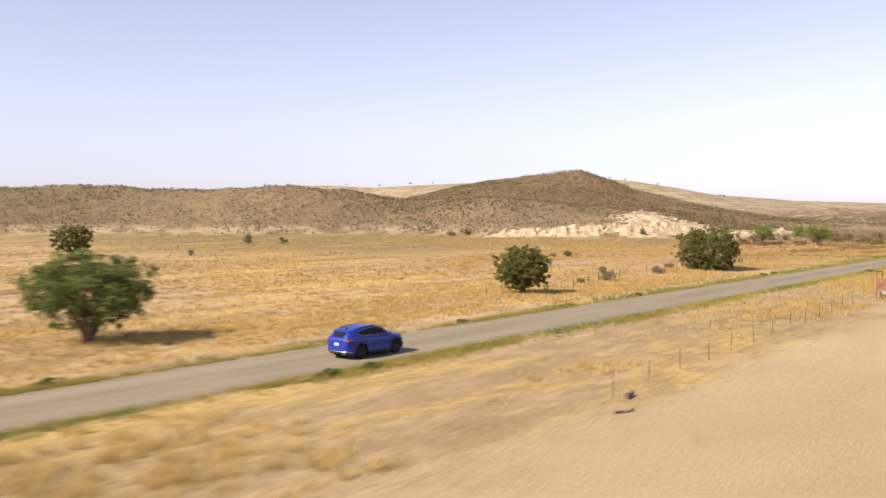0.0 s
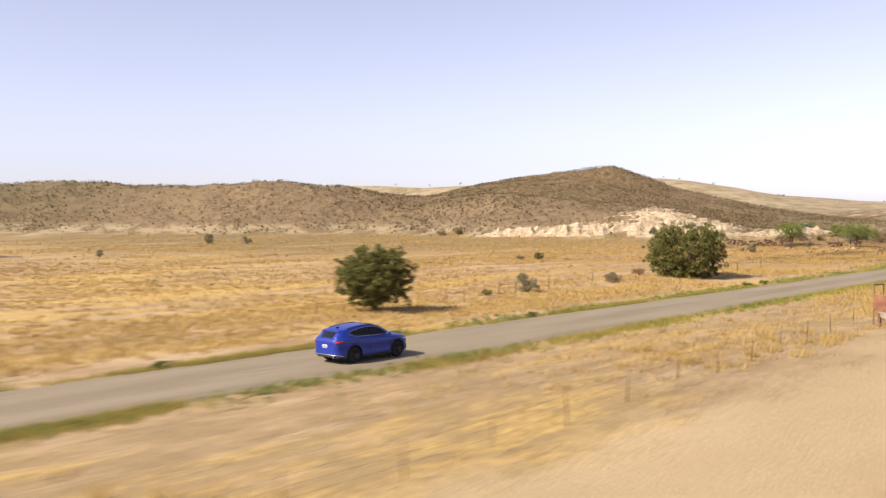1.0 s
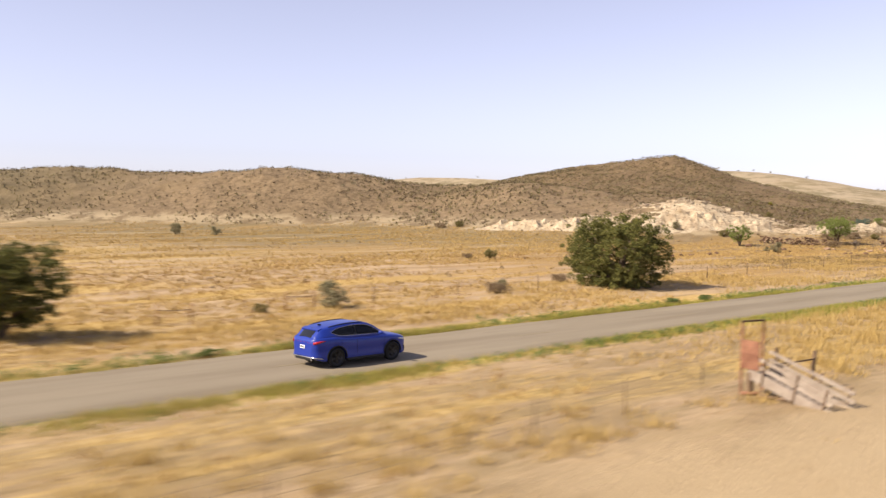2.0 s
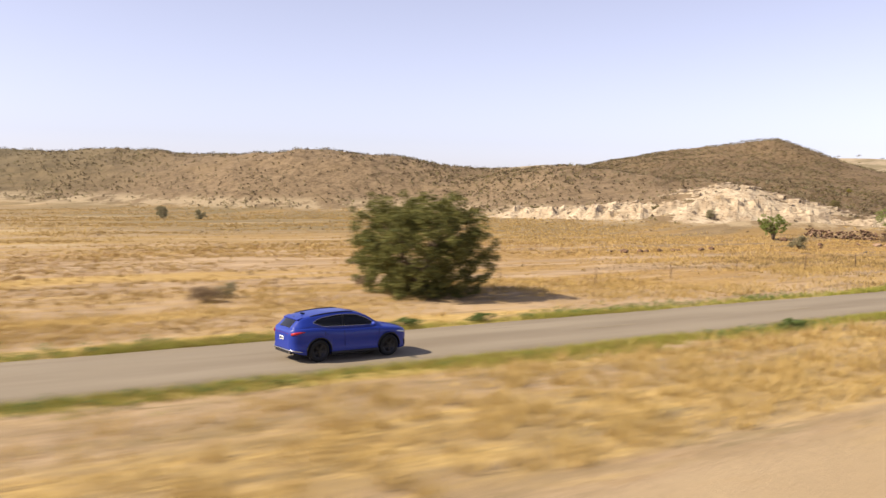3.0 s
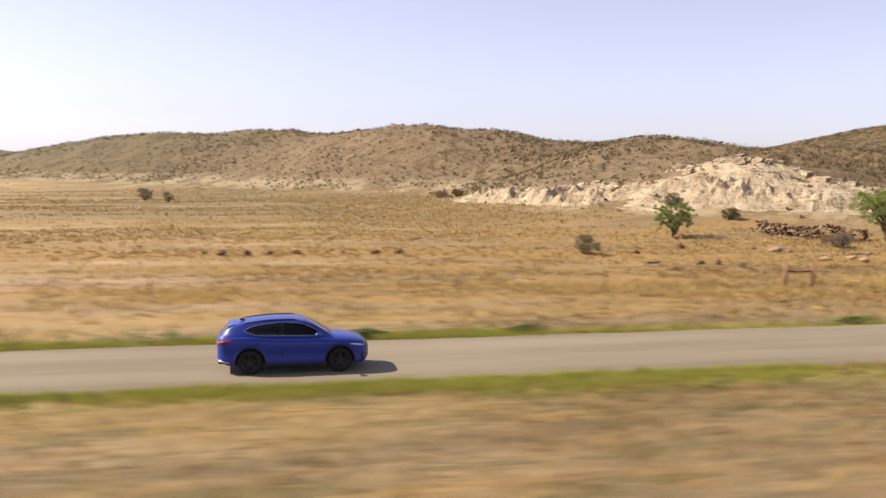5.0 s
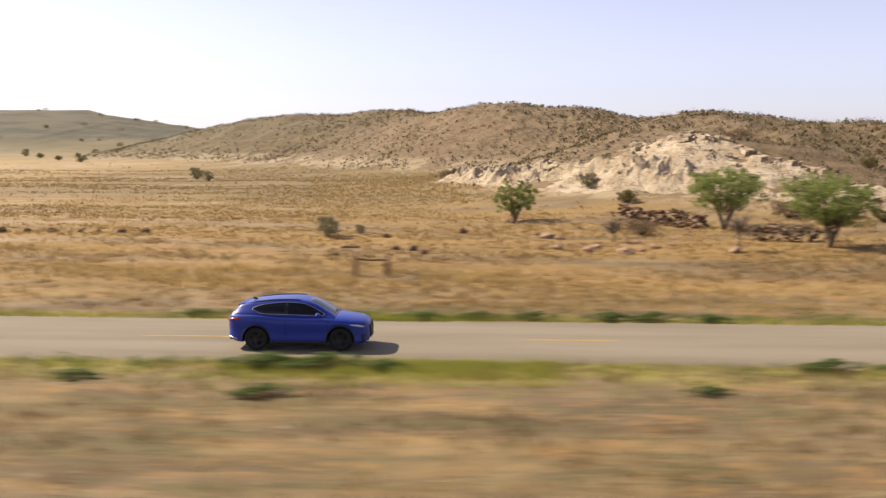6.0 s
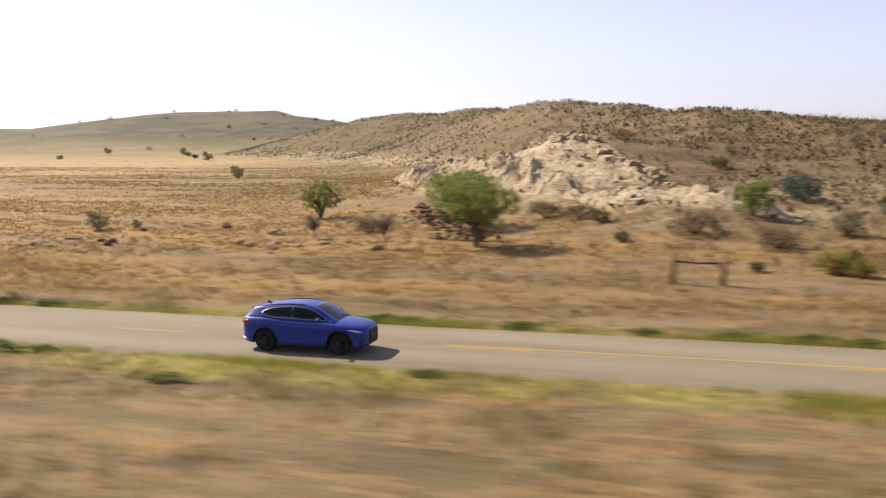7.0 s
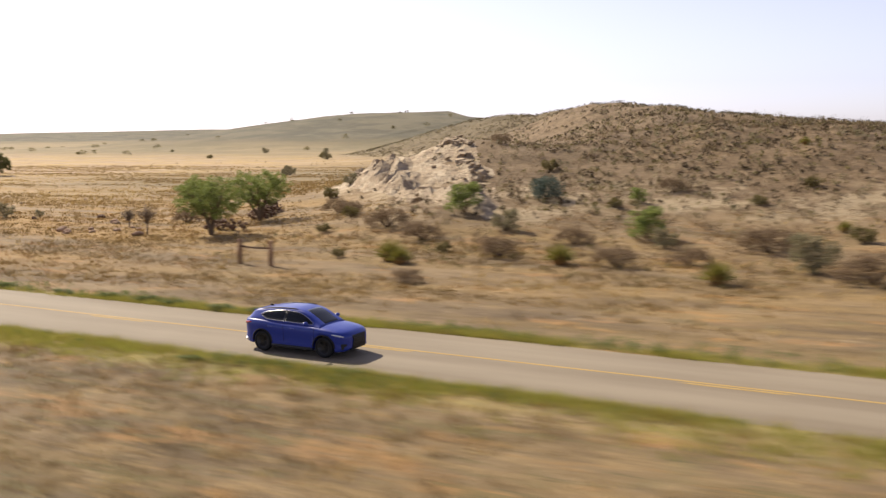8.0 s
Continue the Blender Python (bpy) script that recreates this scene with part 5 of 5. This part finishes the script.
def make_chute():
    """An old livestock loading chute: a sloping planked ramp, a gate frame and a broken wing."""
    spot = pose(89.2, 18.9, level(89.2, 18.9), 0, 0, -105)
    chute = base("loading_chute", spot, "weathered grey wooden livestock loading chute with a rusty frame", "loading chute")
    slope = math.degrees(math.atan2(0.86, 3.5))
    for side in (-0.49, 0.49):
        bm = bmesh.new()
        box(bm, (0.07, 0.06, 2.40), pose(-0.06, side, 1.18), 0.012)
        part("frame_post", bm, RUST, chute, "rusty steel frame post")
        for z, tall in ((0.74, 0.36), (1.10, 0.13), (1.37, 0.12)):
            bm = bmesh.new()
            box(bm, (3.5, 0.05, tall), pose(1.92, side, z - 0.42, 0, slope), 0.012)
            part("side_plank", bm, PLANK, chute, "bleached side plank")
        for x in (0.95, 2.25, 3.35):
            bm = bmesh.new()
            low, high = 0.52 - 0.245 * x, 1.50 - 0.245 * x
            box(bm, (0.055, 0.045, high - low), pose(x, side * 1.10, (low + high) / 2 + 0.06, 0, slope), 0.01)
            part("side_strap", bm, POST_WOOD, chute, "dark upright strap across the planks")
        bm = bmesh.new()
        box(bm, (0.16, 0.16, 0.82), pose(0.30, side * 0.9, 0.35), 0.025)
        part("corner_post", bm, POST_WOOD, chute)
        bm = bmesh.new()
        tube(bm, [(1.9, side * 0.85, -0.1), (1.9, side * 0.85, 0.24)], [0.07, 0.065], 8)
        part("prop", bm, POST_WOOD, chute)
    bm = bmesh.new()
    box(bm, (0.07, 1.08, 0.06), pose(-0.06, 0, 2.40), 0.012)
    part("top_bar", bm, POST_WOOD, chute, "dark weathered top bar")
    bm = bmesh.new()
    for k in range(4):
        box(bm, (0.80, 0.03, 0.235), pose(0.36, -0.54 + 0.006 * (k % 2), 0.98 + 0.24 * k), 0.006)
    part("gate_panel", bm, RUST, chute, "rusty gate panel swung open")
    bm = bmesh.new()
    box(bm, (0.10, 0.10, 0.75), pose(0.42, 0.60, 1.15, 4, 0, 10), 0.02)
    part("stub_post", bm, POST_WOOD, chute)
    for k in range(12):
        bm = bmesh.new()
        x = 0.25 + k * 0.28
        box(bm, (0.25, 0.92, 0.045), pose(x, 0, 0.62 - 0.245 * x + 0.10, 0, slope), 0.008)
        part("ramp_board", bm, PLANK, chute)
    for k in range(4):
        bm = bmesh.new()
        tube(bm, [(0.2 + 0.35 * k, -0.75 + 0.3 * (k % 2), 0.05), (0.75 + 0.4 * k, -0.45, 0.12)], [0.08, 0.05], 7)
        part("fallen_block", bm, RUST if k == 0 else POST_WOOD, chute, "broken timber lying under the ramp")
    # broken wing: one post and a sagging rail
    back_in = spot.inverted()
    ground = level(91.5, 17.9)
    bm = bmesh.new()
    tube(bm, [back_in @ Vector((91.5, 17.9, ground - 0.25)), back_in @ Vector((91.48, 17.92, ground + 0.7)), back_in @ Vector((91.55, 17.9, ground + 1.3))], [0.085, 0.08, 0.07], 8)
    part("wing_post", bm, POST_WOOD, chute)
    bm = bmesh.new()
    tube(bm, [back_in @ Vector((91.5, 17.86, ground + 1.02)), back_in @ Vector((90.6, 18.15, ground + 0.97)), back_in @ Vector((89.7, 18.42, ground + 0.95))], [0.028, 0.026, 0.024], 6)
    part("wing_rail", bm, POST_WOOD, chute)


def make_log(x, y, length, r, turn, seed):
    g = random.Random(seed)
    bm = bmesh.new()
    n = 7
    tube(bm, [(length * (t - 0.5), 0.06 * math.sin(4 * t + seed), r * 0.7 + 0.02 * math.sin(7 * t)) for t in np.linspace(0, 1, n)], [r * g.uniform(0.75, 1.1) for _ in range(n)], 9)
    me = bpy.data.meshes.new("log")
    bm.to_mesh(me)
    bm.free()
    me.materials.append(DEAD_WOOD)
    ob = new("log", me)
    ob.matrix_world = pose(x, y, level(x, y), 0, 0, turn)
    tagged(ob, "dark weathered log lying on bare sand", "log")


make_brace(188.5, 49.0, 190.1, 48.9, 1.25, "two stout brown fence posts joined by a rail")
make_brace(229.6, 49.8, 232.0, 49.8, 1.55, "two stout brown fence posts joined by a pole", 0.17)
make_brace(81.4, 46.7, 83.0, 46.2, 1.1, "two weathered fence posts joined by a rail", 0.05)
make_brace(90.2, 48.6, 91.9, 48.2, 1.1, "two weathered posts with a rail beside a bush", 0.05)
make_brace(69.8, 47.6, 72.0, 47.4, 1.0, "two thin weathered fence posts with a rail", 0.045)
make_fence([(96.0 + 7.4 * k, 47.8 + 0.35 * math.sin(k * 2.1) + 0.010 * k) for k in range(12)], 1.15, 0.035, "sagging wire fence on thin brown posts beyond the road", (0.35, 0.6, 0.88))
make_fence([(34.5, 16.3), (38.4, 16.6), (42.2, 16.8), (46.2, 17.0), (50.0, 17.3), (54.0, 17.5), (58.3, 17.9), (62.3, 18.1), (66.2, 18.3), (70.0, 18.5), (73.7, 18.7), (78.5, 19.2), (83.0, 19.6), (87.6, 19.9)], 1.05, 0.024, "sagging wire fence on thin posts along the sandy yard", (0.4, 0.66, 0.9))
make_chute()
make_log(34.9, 15.8, 0.9, 0.13, 20, 1)
make_log(32.1, 14.6, 1.0, 0.06, -15, 2)
make_log(119.6, 17.2, 1.1, 0.12, -35, 3)
make_log(186.5, 61.5, 1.2, 0.10, 15, 4)
make_grass()
make_verges()
make_weeds()
make_brush()


# ---- what moves ----
def motions():
    t = np.arange(0, 241) / 30.0
    known = ((0, 37.03, 32.2), (0.5, 48.08, 32.25), (1, 59.38, 32.3), (1.5, 70.88, 32.35), (2.25, 88.38, 32.3), (3, 106.30, 32.3), (3.5, 119.55, 32.4), (4, 133.13, 32.4), (4.5, 146.83, 32.3), (5.25, 167.82, 32.0), (6, 189.05, 31.8), (6.5, 203.40, 31.8), (7, 218.03, 31.7), (7.5, 232.85, 31.7), (8, 247.85, 31.7))
    x = np.array([curve(a, *[(k[0], k[1]) for k in known]) for a in t])
    y = np.array([curve(a, *[(k[0], k[2]) for k in known]) for a in t])
    walk(car, [(float(a), pose(float(b), float(c), 0.0)) for a, b, c in zip(t[::15], x[::15], y[::15])])
    roll = np.degrees((x - x[0]) / WHEEL_R) - 72.0 * np.arange(241)
    for wheel in wheels:
        p = wheel.location.copy()
        walk(wheel, [(float(a), pose(p.x, p.y, p.z, 0, float(r % 360), 0)) for a, r in zip(t, roll)])


motions()
